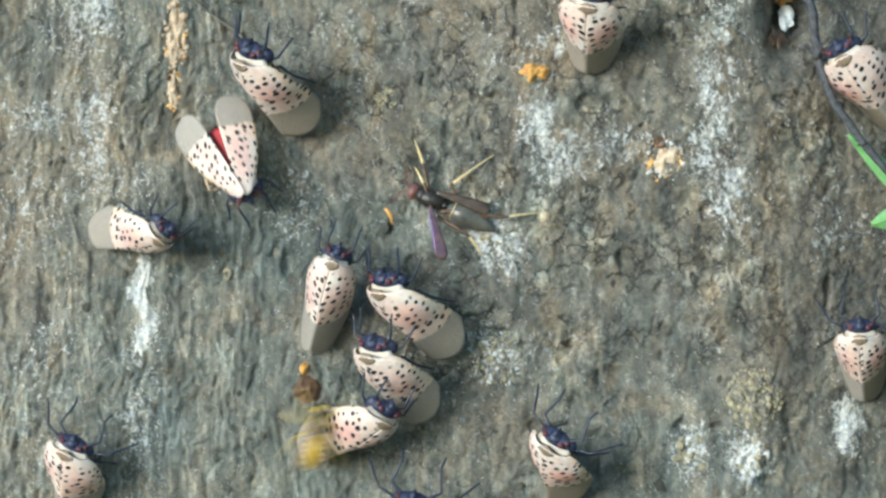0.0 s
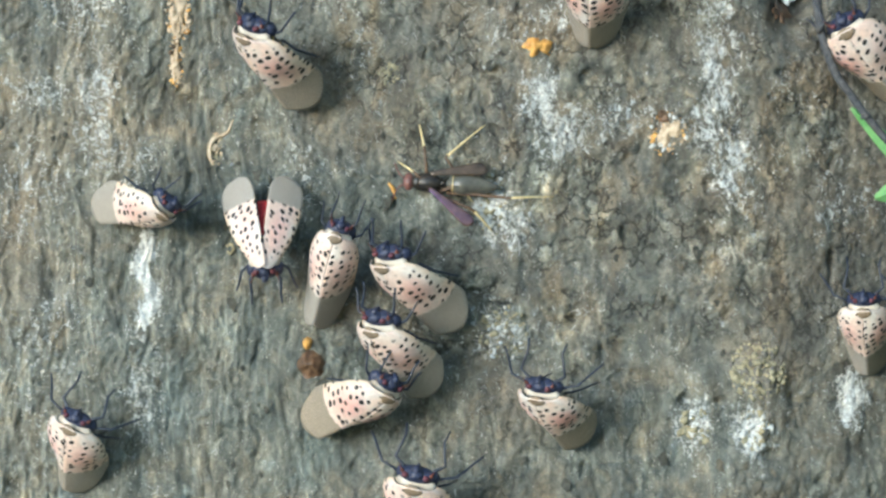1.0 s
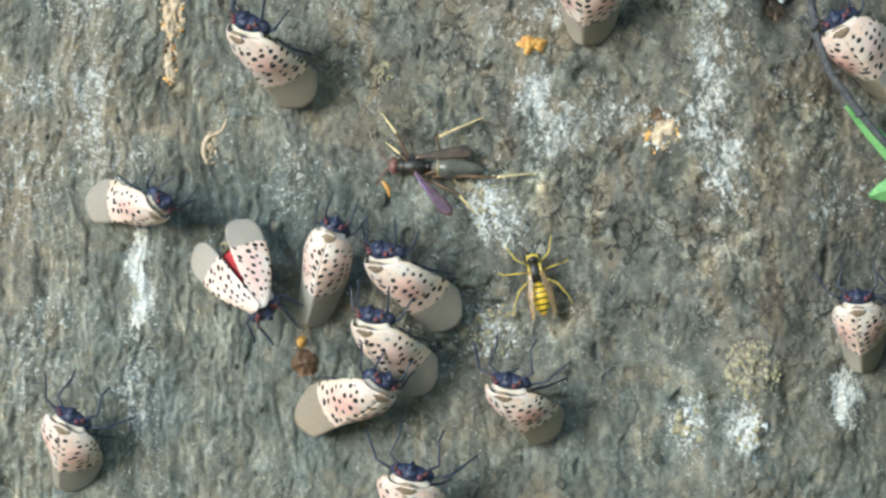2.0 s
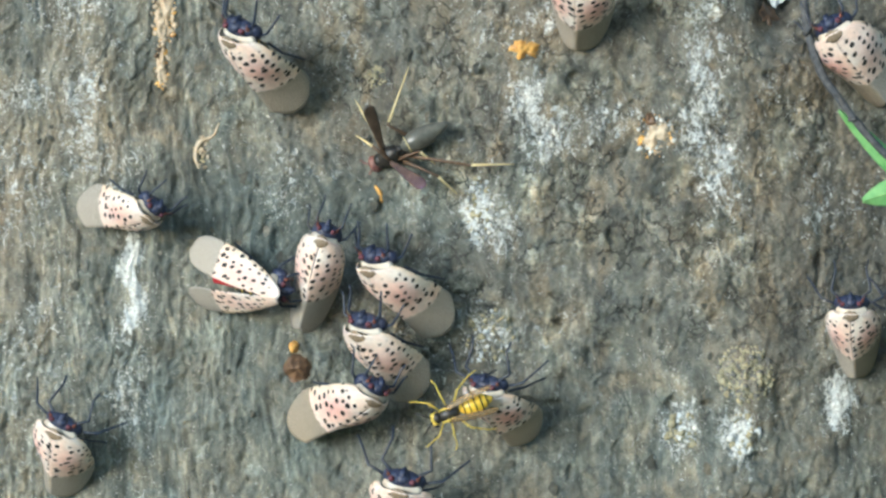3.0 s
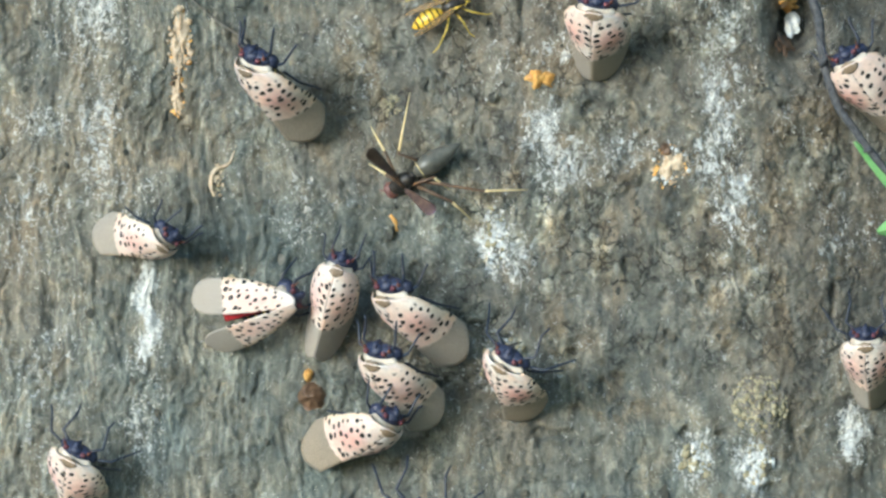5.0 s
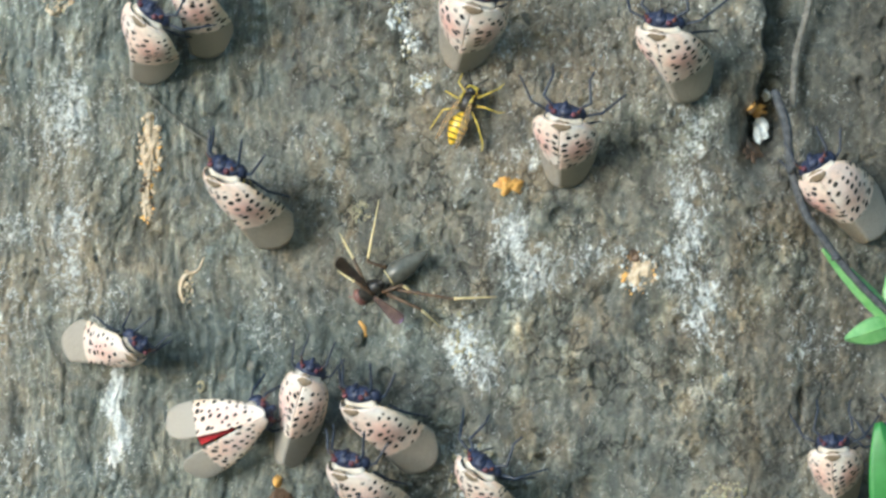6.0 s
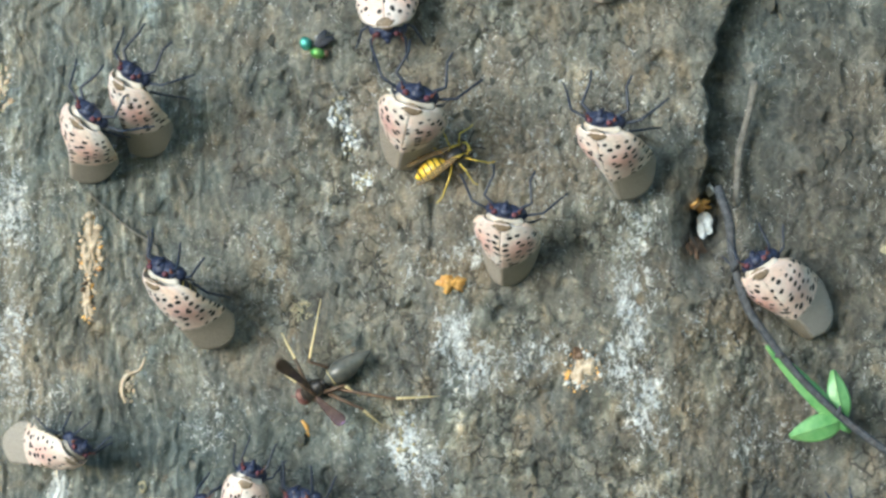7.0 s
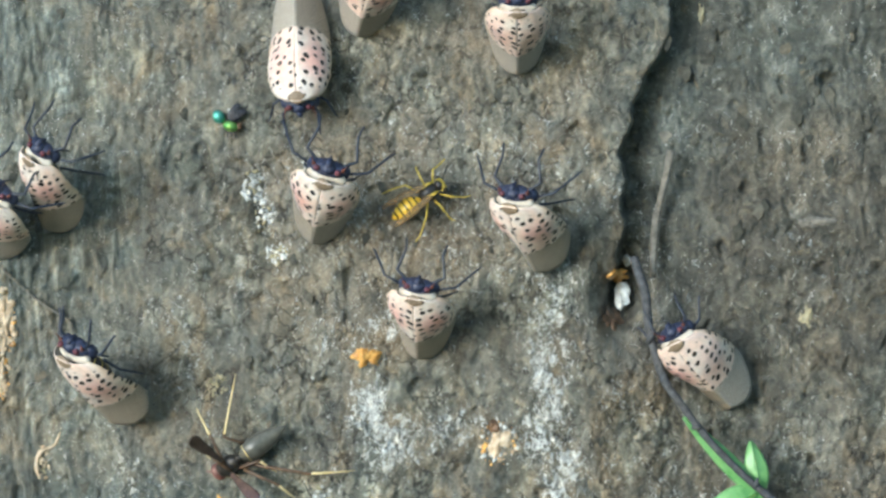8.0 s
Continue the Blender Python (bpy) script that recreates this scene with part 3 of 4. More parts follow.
tagged(ground, "dull green grassy ground round the tree", "ground", kind="structure")

# ---------- lanternflies ----------
def between(u, stops):
    """A value eased between (place, value) stops."""
    for (a, p), (b, q) in zip(stops, stops[1:]):
        if u <= b:
            return p + (q - p) * (u - a) / (b - a)
    return stops[-1][1]


def closed_wing(side):
    """Half of a roof over the back: rounded at the shoulders, a sharp ridge behind, the end cut blunt."""
    wide = [(0, 4.3), (0.05, 5.2), (0.12, 6.0), (0.25, 6.8), (0.42, 7.0), (0.6, 6.85), (0.8, 6.6), (1.0, 6.3)]
    deep = [(0, 2.6), (0.08, 3.8), (0.25, 5.5), (0.5, 7.2), (0.8, 7.9), (1.0, 8.1)]

    def fn(u, v):
        w, h = between(u, wide), between(u, deep)
        f = min(1.0, max(0.0, (u - 0.22) / 0.6))
        f = f * f * (3 - 2 * f)
        p = v * math.pi / 2 * 0.96
        x = w * ((1 - f) * math.sin(p) + f * (v - 0.28 * (v * v - v)))
        drop = h * ((1 - f) * (1 - math.cos(p)) + f * (0.85 * v + 0.15 * v * v))
        z = 5.6 + 2.0 * math.sin(math.pi / 2 * min(1.0, u / 0.45)) + 0.1 * u - drop
        longer = 2.5 * math.sin(math.pi / 2 * min(1.0, v / 0.4)) - 7.0 * max(0.0, (v - 0.4) / 0.6) ** 2.4
        y = 8.2 - 22.0 * u - longer * u ** 4 - 1.7 * math.sin(p) ** 2 * (1 - u) ** 3
        return side * (x - 0.03), y, z
    return fn


def open_wing(side):
    """A long flat tongue, narrow at the shoulder."""
    def fn(u, v):
        wide = 3.0 + 4.4 * math.sin(math.pi / 2 * min(1.0, u / 0.7)) ** 0.85
        k = max(0.0, (u - 0.74) / 0.26)
        s = math.sqrt(max(0.004, 1 - k ** 2.8))
        q = wide * (0.40 * (1 - s) + v * s)
        a0 = radians(26 + 2 * u)
        a = a0 + (v ** 1.5) * radians(15) * (1 - 0.75 * u)
        return side * (0.05 + q * math.cos(a)), 7.4 - 21.4 * u + (1.3 * v - 3.2 * v ** 3) * (1 - u) ** 2, 6.3 + 1.3 * math.sin(math.pi * u * 0.85) + 0.9 * u - q * math.sin(a)
    return fn


def leg_mesh(pts, radii):
    bm = bmesh.new()
    line = []
    for a, b in zip(pts, pts[1:]):
        a, b = Vector(a), Vector(b)
        line += [a, a.lerp(b, 0.5)]
    line.append(Vector(pts[-1]))
    n = len(line)
    return tube(bm, line, [radii[0] + (radii[1] - radii[0]) * i / (n - 1) for i in range(n)], 6)


LEGS_LOW = (
    ((1.8, 8.0, 1.2), (3.8, 9.8, 0.8), (3.6, 12.0, -2.0), (3.8, 13.2, -3.0)),
    ((3.2, 6.2, 1.2), (5.8, 7.6, 0.8), (7.0, 9.0, -2.4), (7.6, 9.6, -3.2)),
    ((2.6, 2.6, 0.4), (4.4, -0.5, 0.0), (4.6, -5.0, -2.0), (4.8, -6.4, -2.6)))
LEGS_HIGH = (
    ((1.8, 8.4, 1.4), (4.9, 9.6, -0.6), (3.8, 12.0, -4.6), (4.3, 12.4, -7.0)),
    ((3.2, 6.6, 1.2), (7.4, 7.8, 0.2), (9.8, 7.4, -4.0), (11.2, 7.6, -6.0)),
    ((2.6, 2.6, 0.6), (5.0, 0.8, -1.6), (5.4, -4.0, -5.4), (5.6, -6.2, -7.0)))


def lanternfly(label, spread=0.0, legs=LEGS_LOW, group="lanternflies on the bark"):
    """Head along +y, back along +z, feet near z = 0."""
    fly = holder("lanternfly", label, "insect", group)
    body = lathe(body_profile(6.5, -9.5, 3.4, 2.8, 2.2, 0.42), 16, 0.75)
    part("abdomen", body, BELLY, fly, "dark abdomen with yellow rings")
    k = 0.8 if spread else 1.0
    back, down = (1.7, 0.5) if spread else (1.1, 0.4)
    bm = bmesh.new()
    blob(bm, (0, 7.0 - back, 3.3 - down), (4.0 * k, 1.6, 1.6), Euler((radians(-14), 0, 0)), seg=24)
    part("thorax", bm, SADDLE, fly, "pale tan collar plate")
    bm = bmesh.new()
    blob(bm, (0, 7.3 - back * (k < 1), 5.55), (1.9 * k, 1.3, 0.5), Euler((radians(-30), 0, 0)), seg=16, rough=0.3)
    part("shield", bm, SADDLE_DARK, fly, "brown shield mark")
    bm = bmesh.new()
    blob(bm, (0, 8.4 - back, 2.2 - down), (3.7 * k, 1.5, 1.9), seg=20)
    blob(bm, (0, 9.5 - back, 2.7 - down), (1.5 * k, 1.1, 1.5), seg=12)
    for s in (-1, 1):
        blob(bm, (s * 3.0 * k, 7.3 - back, 1.5 - down), (1.3, 1.8, 1.3), seg=12)
    tube(bm, [(0, 10.2 - back, 2.9 - down), (0, 10.5 - back, 1.9 - down), (0, 9.9 - back, 0.6 - down)], [0.8, 0.65, 0.3], 8)
    head = part("head", bm, BLUE, fly, "blue-black head")
    for s in (-1, 1):
        bm = bmesh.new()
        blob(bm, (s * 2.1 * k, 9.55 - back, 3.4 - down), (0.62, 0.55, 0.62), seg=12)
        part("eye", bm, EYE_RED, head, "dull red eye")
        bm = bmesh.new()
        blob(bm, (s * 2.9 * k, 9.4 - back, 2.5 - down), (0.42, 0.5, 0.42), seg=10)
        tube(bm, [(s * 2.9 * k, 9.5 - back, 2.5 - down), (s * 3.3 * k, 10.3 - back, 2.3 - down), (s * 3.4 * k, 11.2 - back, 2.2 - down)], [0.16, 0.1, 0.05], 6)
        part("antenna", bm, ORANGE, head, "short orange feeler")
    for s in (-1, 1):
        w = part("forewing", sheet(open_wing(s) if spread else closed_wing(s), 36, 16), WING, fly, "pale pinkish wing with black spots and grey netted tip")
        if spread:
            w.matrix_basis = Matrix.Translation((-s * 0.0005, 0.0084, 0.0062 + 0.00025 * s)) @ pose(0, 0, 0, 0, -s * 6, s * spread) @ Matrix.Translation((0, -0.0074, -0.0062))
    if spread:
        def hind(u, v):
            return ((v - 0.5) * (1.0 + 1.2 * u), 1.0 - 8.0 * u, 5.9 + 0.3 * u - 0.8 * (v - 0.5) ** 2)
        part("hindwing", sheet(hind, 12, 5, 0.12), RED, fly, "folded red hindwing")
    for s in (-1, 1):
        for pts, thick in zip(legs, (0.40, 0.32, 0.30)):
            part("leg", leg_mesh([(s * x * k, y - back, z) for x, y, z in pts], (thick, 0.2)), LEG, fly, "long blue-black leg")
    return fly


TAIL = Vector((0, -13.8, 7.7)) * MM


def bark_level(x, z):
    """World y of the bark, evened out over a few millimetres."""
    i = min(max(int((x + 100) / 0.4), 8), GRID_Y.shape[1] - 9)
    j = min(max(int((z + 66) / 0.4), 8), GRID_Y.shape[0] - 9)
    return float(GRID_Y[j - 8:j + 9, i - 8:i + 9].mean())


def fly_pose(x, z, heading, pitch, roll=0, out=None, size=1.0):
    """Tail tip over the bark at x, z millimetres; heading in degrees from the right, anticlockwise; pitch lifts the head off the bark."""
    out = 0.6 + 6.9 * math.cos(radians(pitch)) * size if out is None else out
    d = Vector((math.cos(radians(heading)), 0, math.sin(radians(heading))))
    o = Vector((0, -1, 0))
    c, s = math.cos(radians(pitch)), math.sin(radians(pitch))
    yb, zb = d * c + o * s, o * c - d * s
    turn = Matrix((yb.cross(zb), yb, zb)).transposed().to_4x4() @ pose(0, 0, 0, 0, roll, 0)
    place = Vector((x * MM, bark_level(x, z) - out * MM, EYE + z * MM)) - (turn.to_3x3() @ TAIL) * size
    return Matrix.Translation(place) @ turn


FLIES = [lanternfly("pale spotted lanternfly resting head up on the bark", legs=kind) for kind in (LEGS_LOW, LEGS_HIGH)]
SEATED = []


def resting(x, z, heading, pitch, roll=0, label="", size=1.0, out=None, slim=1.0):
    model = FLIES[1 if pitch > 50 else 0]
    ob = copy_thing(model, Matrix()) if model in SEATED else model
    SEATED.append(ob)
    ob.matrix_basis = fly_pose(x, z, heading, pitch, roll, out, size) @ Matrix.Diagonal((size * slim, size, size, 1))
    if label:
        ob["label"] = label
    return ob


SIDE = "pale spotted lanternfly slantwise with one wing to the light"
FOUR = "pale spotted lanternfly slantwise in a cluster of four"
HIGH = "pale spotted lanternfly with its dark head raised off the bark"
resting(-32.1, 22.9, 128, 49, -68, SIDE, 1.02, slim=1.05)
resting(-69.2, 0.0, -1, 46, 58, "sunlit whitish lanternfly with closed wings over a pale streak", 0.87, slim=0.93)
resting(-26.6, -20.1, 75, 38, -7, "pale lanternfly with tight pinkish wings among a cluster of four", 0.99, slim=0.72)
resting(-2.2, -22.2, 135, 40, -62, FOUR, 1.00, slim=1.05)
resting(-7.6, -34.8, 125, 46, -55, FOUR, 0.97, slim=1.05)
resting(-25.3, -43.1, 27, 41, 47, "pale spotted lanternfly with a broad grey wing tip", 0.96, slim=0.97)
resting(-76.8, -53.3, 82, 52, -22, HIGH, 0.89, slim=1.05)
resting(84.8, -30.7, 104, 52, -17, HIGH, 0.89, slim=0.89)
resting(28.5, 35.1, 94, 58, -17, "pinkish spotted lanternfly with raised dark head beside orange sap", 0.91, slim=1.06)
resting(91.2, 24.5, 136, 37, -29, "pinkish spotted lanternfly sitting behind a dark twig", 0.97, slim=0.99)
resting(-7.1, -65.5, 91, 56, -16, HIGH, 0.99, slim=1.03)
resting(-57.3, 56.8, 79, 61, -33, "pinkish spotted lanternfly side by side with another", 0.91, slim=1.06)
resting(-45.4, 61.7, 100, 55, -50, "pinkish spotted lanternfly leaning beside another", 0.97, slim=0.91)
resting(7.8, 58.1, 75, 62, -2, "whitish lanternfly with raised blue-black head beside a wasp", 1.00, slim=1.02)
resting(51.9, 52.1, 119, 53, -45, "whitish lanternfly with blue head and grey wing tips", 0.96, slim=1.05)
resting(5.1, 107.4, -89, 19, 5, "pinkish spotted lanternfly sitting head down", 1.00, slim=0.91)
resting(17.2, 99.1, 72, 60, 2, HIGH, 0.94, slim=1.01)
resting(48.9, 91.2, 91, 61, -2, HIGH, 0.90, slim=1.03)
resting(108.5, -27.5, 142, 36, -20, "dark lanternfly half behind a green leaf")
WALKER = lanternfly("whitish lanternfly with parted wings showing red, creeping over the bark", 7.5)
CREEPER = lanternfly("pale spotted lanternfly creeping sideways with raised head", legs=LEGS_HIGH)
CREEPER.scale = (0.97, 0.91, 0.91)

# ---------- wasps ----------
def wasp_wing(length, width, s):
    def fn(u, v):
        half = width * math.sin(math.pi * min(1, 0.12 + 0.8 * u)) ** 0.7
        return (v - 0.35) * half * s, -length * u, 0.25 * math.sin(u * 3) - 0.2 * (v - 0.5) ** 2
    return sheet(fn, 14, 5, 0.08)


def fan_wing(length, width, s):
    """A folded wing that widens to a blunt end."""
    def fn(u, v):
        end = max(0.0, (u - 0.82) / 0.18)
        half = width * (0.22 + 0.78 * u ** 0.9) * math.sqrt(max(0.02, 1 - end * end))
        return (v - 0.4) * half * s, -length * u, 0.3 * math.sin(u * 3) - 0.3 * (v - 0.5) ** 2
    return sheet(fn, 16, 6, 0.08)


def yellowjacket():
    w = holder("yellowjacket", "yellow and black banded wasp with yellow legs and amber wings", "wasp")
    part("abdomen", lathe(body_profile(-1.0, -8.4, 2.0, 2.6, 1.9, 0.42, 18), 18, 0.92), WASP_BELLY, w, "abdomen ringed yellow and black")
    bm = bmesh.new()
    blob(bm, (0, 1.0, 2.7), (1.75, 2.3, 1.7), seg=18)
    th = part("thorax", bm, WASP_BLACK, w)
    for s in (-1, 1):
        bm = bmesh.new()
        tube(bm, [(s * 1.15, 2.7, 3.7), (s * 1.25, 1.6, 4.15), (s * 0.9, 0.2, 4.35)], [0.22, 0.3, 0.16], 7)
        part("stripe", bm, WASP_YELLOW, th)
    bm = bmesh.new()
    blob(bm, (0, 3.9, 2.4), (1.75, 0.95, 1.55), seg=16)
    head = part("head", bm, WASP_YELLOW, w, "yellow face")
    bm = bmesh.new()
    blob(bm, (0, 3.6, 3.2), (1.2, 0.9, 0.95), seg=12)
    part("crown", bm, WASP_BLACK, head)
    for s in (-1, 1):
        bm = bmesh.new()
        blob(bm, (s * 1.45, 4.0, 2.6), (0.5, 0.6, 0.95), seg=10)
        part("eye", bm, WASP_BLACK, head)
        bm = bmesh.new()
        tube(bm, smooth_line([(s * 0.5, 4.7, 3.0), (s * 1.3, 5.8, 3.6), (s * 2.4, 7.2, 3.0)]), [0.17], 6)
        part("antenna", bm, WASP_BLACK, head)
        wg = part("wing", wasp_wing(10.0, 1.5, s), AMBER, w)
        wg.matrix_basis = pose(s * 0.0011, 0.0012, 0.0044, -2, s * 22, s * 6)
        part("leg", leg_mesh([(s * 1.0, 2.4, 1.8), (s * 3.4, 4.2, 3.0), (s * 4.4, 6.4, 0.4), (s * 4.8, 7.6, 0.1)], (0.21, 0.11)), WASP_YELLOW, w)
        part("leg", leg_mesh([(s * 1.3, 1.0, 1.6), (s * 4.2, 1.4, 3.2), (s * 6.4, 1.6, 0.4), (s * 7.4, 2.2, 0.1)], (0.21, 0.11)), WASP_YELLOW, w)
        part("leg", leg_mesh([(s * 1.3, -0.4, 1.6), (s * 4.0, -2.2, 3.4), (s * 5.8, -5.4, 0.5), (s * 6.2, -7.0, 0.1)], (0.22, 0.11)), WASP_YELLOW, w)
    return w


def paper_wasp():
    """Origin at the waist, head along +y."""
    w = holder("paper_wasp", "dark paper wasp with slate abdomen, smoky wings and pale-tipped legs", "wasp")
    ab = part("abdomen", lathe(body_profile(0.2, -11.2, 2.25, 0, -0.3, 0.36, 20, 0.8), 20, 0.9), SLATE, w, "slate grey spindle-shaped abdomen")
    bm = bmesh.new()
    ring = [(1.75 * math.cos(a), -1.6, 1.58 * math.sin(a)) for a in (2 * math.pi * k / 24 for k in range(25))]
    tube(bm, ring, [0.12], 6)
    part("band", bm, PALE, ab, "thin pale ring")
    bm = bmesh.new()
    blob(bm, (0, 3.4, 0.1), (1.9, 3.0, 1.7), seg=20)
    blob(bm, (0, 5.4, 0.3), (1.6, 1.3, 1.3), seg=14)
    tube(bm, [(0, 0.9, 0), (0, -0.4, 0)], [0.8, 0.6], 8)
    th = part("thorax", bm, WASP_BLACK, w, "blue-black thorax")
    bm = bmesh.new()
    blob(bm, (0, 7.2, -0.1), (1.85, 1.15, 1.5), seg=16)
    for s in (-1, 1):
        tube(bm, smooth_line([(s * 0.5, 8.1, 0.3), (s * 1.6, 9.3, 0.5), (s * 3.8, 10.4, -0.9)]), [0.16], 6)
    part("head", bm, RUST, th, "rust red head")
    wings = [part("wing", fan_wing(11.5, 3.0, s), SMOKY if s < 0 else SMOKY_NO_SHEEN, w, "smoky brown wing with a violet sheen" if s < 0 else "folded smoky brown wing, coloured darker for its missing sheen") for s in (-1, 1)]
    legs = []
    for root, knee, tip in (
        ((-0.2, 3.4), (6.8, 2.2), (12.9, 1.7)), ((1.7, -2.5), (5.1, 0.2), (14.1, -8.6)), ((-1.8, -0.5), (-10.4, -9.6), (-15.2, -17.3)), ((-2.5, 0.6), (-8.7, -3.3), (-13.8, -4.6)), ((-1.1, 2.9), (2.9, 4.4), (6.9, 6.2)), ((-1.7, 1.1), (-2.7, -3.0), (-6.5, -4.3))):
        a, b, c = Vector((0, 0, 0)), Vector((knee[0] - root[0], knee[1] - root[1], 1.6)), Vector((tip[0] - root[0], tip[1] - root[1], -1.2))
        leg = part("leg", leg_mesh([a, b * 0.5 + Vector((0, 0, 0.6)), b, b.lerp(c, 0.2)], (0.4, 0.22)), HUSK, w)
        bm = bmesh.new()
        tube(bm, smooth_line([b.lerp(c, 0.05), b.lerp(c, 0.5) + Vector((0, 0, 0.4)), c]), [0.3, 0.3, 0.28, 0.26, 0.24, 0.2, 0.18, 0.14, 0.1], 6)
        part("tarsus", bm, PALE, leg, "pale yellow foot")
        leg.location = (root[0] * MM, root[1] * MM, -0.6 * MM)
        legs.append(leg)
    return w, th, wings, legs


JACKET = yellowjacket()
JACKET.scale = (0.97, 0.97, 0.97)
PAPER, PAPER_CHEST, PAPER_WINGS, PAPER_LEGS = paper_wasp()

# ---------- twig and leaves ----------
def twig_piece(name, pts, radii, parent, mat=TWIG):
    bm = bmesh.new()
    line = smooth_line(pts, 6)
    n = len(line)
    rr = [np.interp(i / (n - 1), np.linspace(0, 1, len(radii)), radii) * (1 + 0.12 * noise.noise(p * 0.5)) for i, p in enumerate(line)]
    tube(bm, line, rr, 10)
    return part(name, bm, mat, parent)


def world_mm(x, z, out):
    return (x, FACE * 1000 - out, EYE * 1000 + z)


twig = holder("twig", "dark thin twig leaning against the bark", "twig")
twig_piece("stem", [world_mm(71.9, 54.5, 0), world_mm(72.7, 51.6, 2), world_mm(73.9, 47.1, 4), world_mm(74.6, 40.3, 4), world_mm(77.1, 31.2, 4.5), world_mm(80.8, 25.4, 5), world_mm(86.5, 18.0, 5), world_mm(93.2, 11.2, 5), world_mm(100.0, 5.5, 5), world_mm(110.2, -1.9, 6), world_mm(127.4, -15.6, 8)], [0.9, 0.95, 1.0, 0.95, 0.85, 0.8, 0.75, 0.8, 0.85, 0.85, 0.8], twig)
for bx, bz, ex, ez in ((74.2, 38, 75.6, 40.4), (83, 21, 84.6, 21.2), (95, 9.0, 95.6, 11.0)):
    twig_piece("bud", [world_mm(bx, bz, 5), world_mm((bx + ex) / 2, (bz + ez) / 2, 6), world_mm(ex, ez, 5.5)], [0.5, 0.55, 0.2], twig)
pale_twig = holder("dead_twig", "thin pale grey dead twig lying in a bark recess", "twig")
twig_piece("stem", [world_mm(79.7, 76.1, -3), world_mm(78.5, 69.9, -3), world_mm(76.8, 63.1, -4), world_mm(76.2, 57.3, -4), world_mm(75.8, 50.9, -3)], [0.9, 0.75, 0.8, 0.8, 0.7], pale_twig, GREY_TWIG)


def leaf(label, base, tip, width, out0, out1, mat, bend=1.5):
    (x0, z0), (x1, z1) = base, tip
    d = Vector((x1 - x0, 0, z1 - z0))
    side = Vector((-d.z, 0, d.x)).normalized()

    def fn(u, v):
        half = width * math.sin(math.pi * min(0.985, 0.03 + 0.95 * u ** 0.8)) ** 0.8
        q = Vector(world_mm(x0, z0, out0)) + d * u + side * (v - 0.5) * 2 * half
        q.y -= (out1 - out0) * u + bend * math.sin(math.pi * u) - abs(v - 0.5) * 1.6
        return q
    th = part("leaf", sheet(fn, 18, 10, 0.18), mat)
    bm = bmesh.new()
    tube(bm, [Vector(fn(u, 0.5)) + Vector((0, -0.15, 0)) for u in (0, 0.25, 0.5, 0.75, 0.97)], [0.28, 0.24, 0.2, 0.14, 0.08], 6)
    part("midrib", bm, mat, th)
    return tagged(th, label, "leaf", "leaves by the twig")


leaf("narrow bright green leaf folded behind a twig", (97.9, 5.7), (81.2, 23.0), 1.9, 3.5, 3, LEAF, 0.5)
leaf("small bright green leaf pointing up behind a twig", (96.5, 7.8), (94.5, 18.1), 2.3, 3.5, 3, LEAF, 0.5)
leaf("small bright green leaf pointing down by a twig", (96.3, 8.0), (85.7, 4.9), 2.7, 3.5, 4, LEAF, 0.5)
leaf("broad deep green leaf hanging below the twig", (100.2, -43.1), (91.1, -11.2), 6.2, 10, 14, LEAF_DEEP)


# ---------- crusts and litter on the bark ----------
def crumbs(name, label, category, x, z, rx, rz, count, size, mats, seed, flat=0.5):
    """A heap of little grains stuck on the bark."""
    rnd = random.Random(seed)
    top = holder(name, label, category)
    top.location = on_bark(x, z)
    bms = [bmesh.new() for _ in mats]
    for _ in range(count):
        a, r = rnd.uniform(0, 2 * math.pi), rnd.random() ** 0.6
        gx, gz = x + rx * r * math.cos(a), z + rz * r * math.sin(a)
        s = size * (0.3 + 0.9 * rnd.random() ** 2)
        p = (on_bark(gx, gz) - top.location) * 1000
        made = bmesh.ops.create_icosphere(bms[rnd.randrange(len(mats))], subdivisions=1, radius=1.0)["verts"]
        q = Euler((rnd.uniform(0, 6), rnd.uniform(0, 6), rnd.uniform(0, 6))).to_matrix()
        k = Vector((rnd.uniform(0.6, 1.4), rnd.uniform(0.6, 1.3), rnd.uniform(0.6, 1.4)))
        for v in made:
            c = q @ Vector((v.co.x * k.x, v.co.y * k.y, v.co.z * k.z)) * rnd.uniform(0.85, 1.15)
            c = c * (1 + 0.7 * noise.noise(v.co * 1.6 + Vector((gx, gz, seed))))
            v.co = Vector((c.x, c.y * flat, c.z)) * s * 1.25 + p
    for bm, mat in zip(bms, mats):
        tagged(part("crust", bm, mat, top), kind="stuff")
    return top


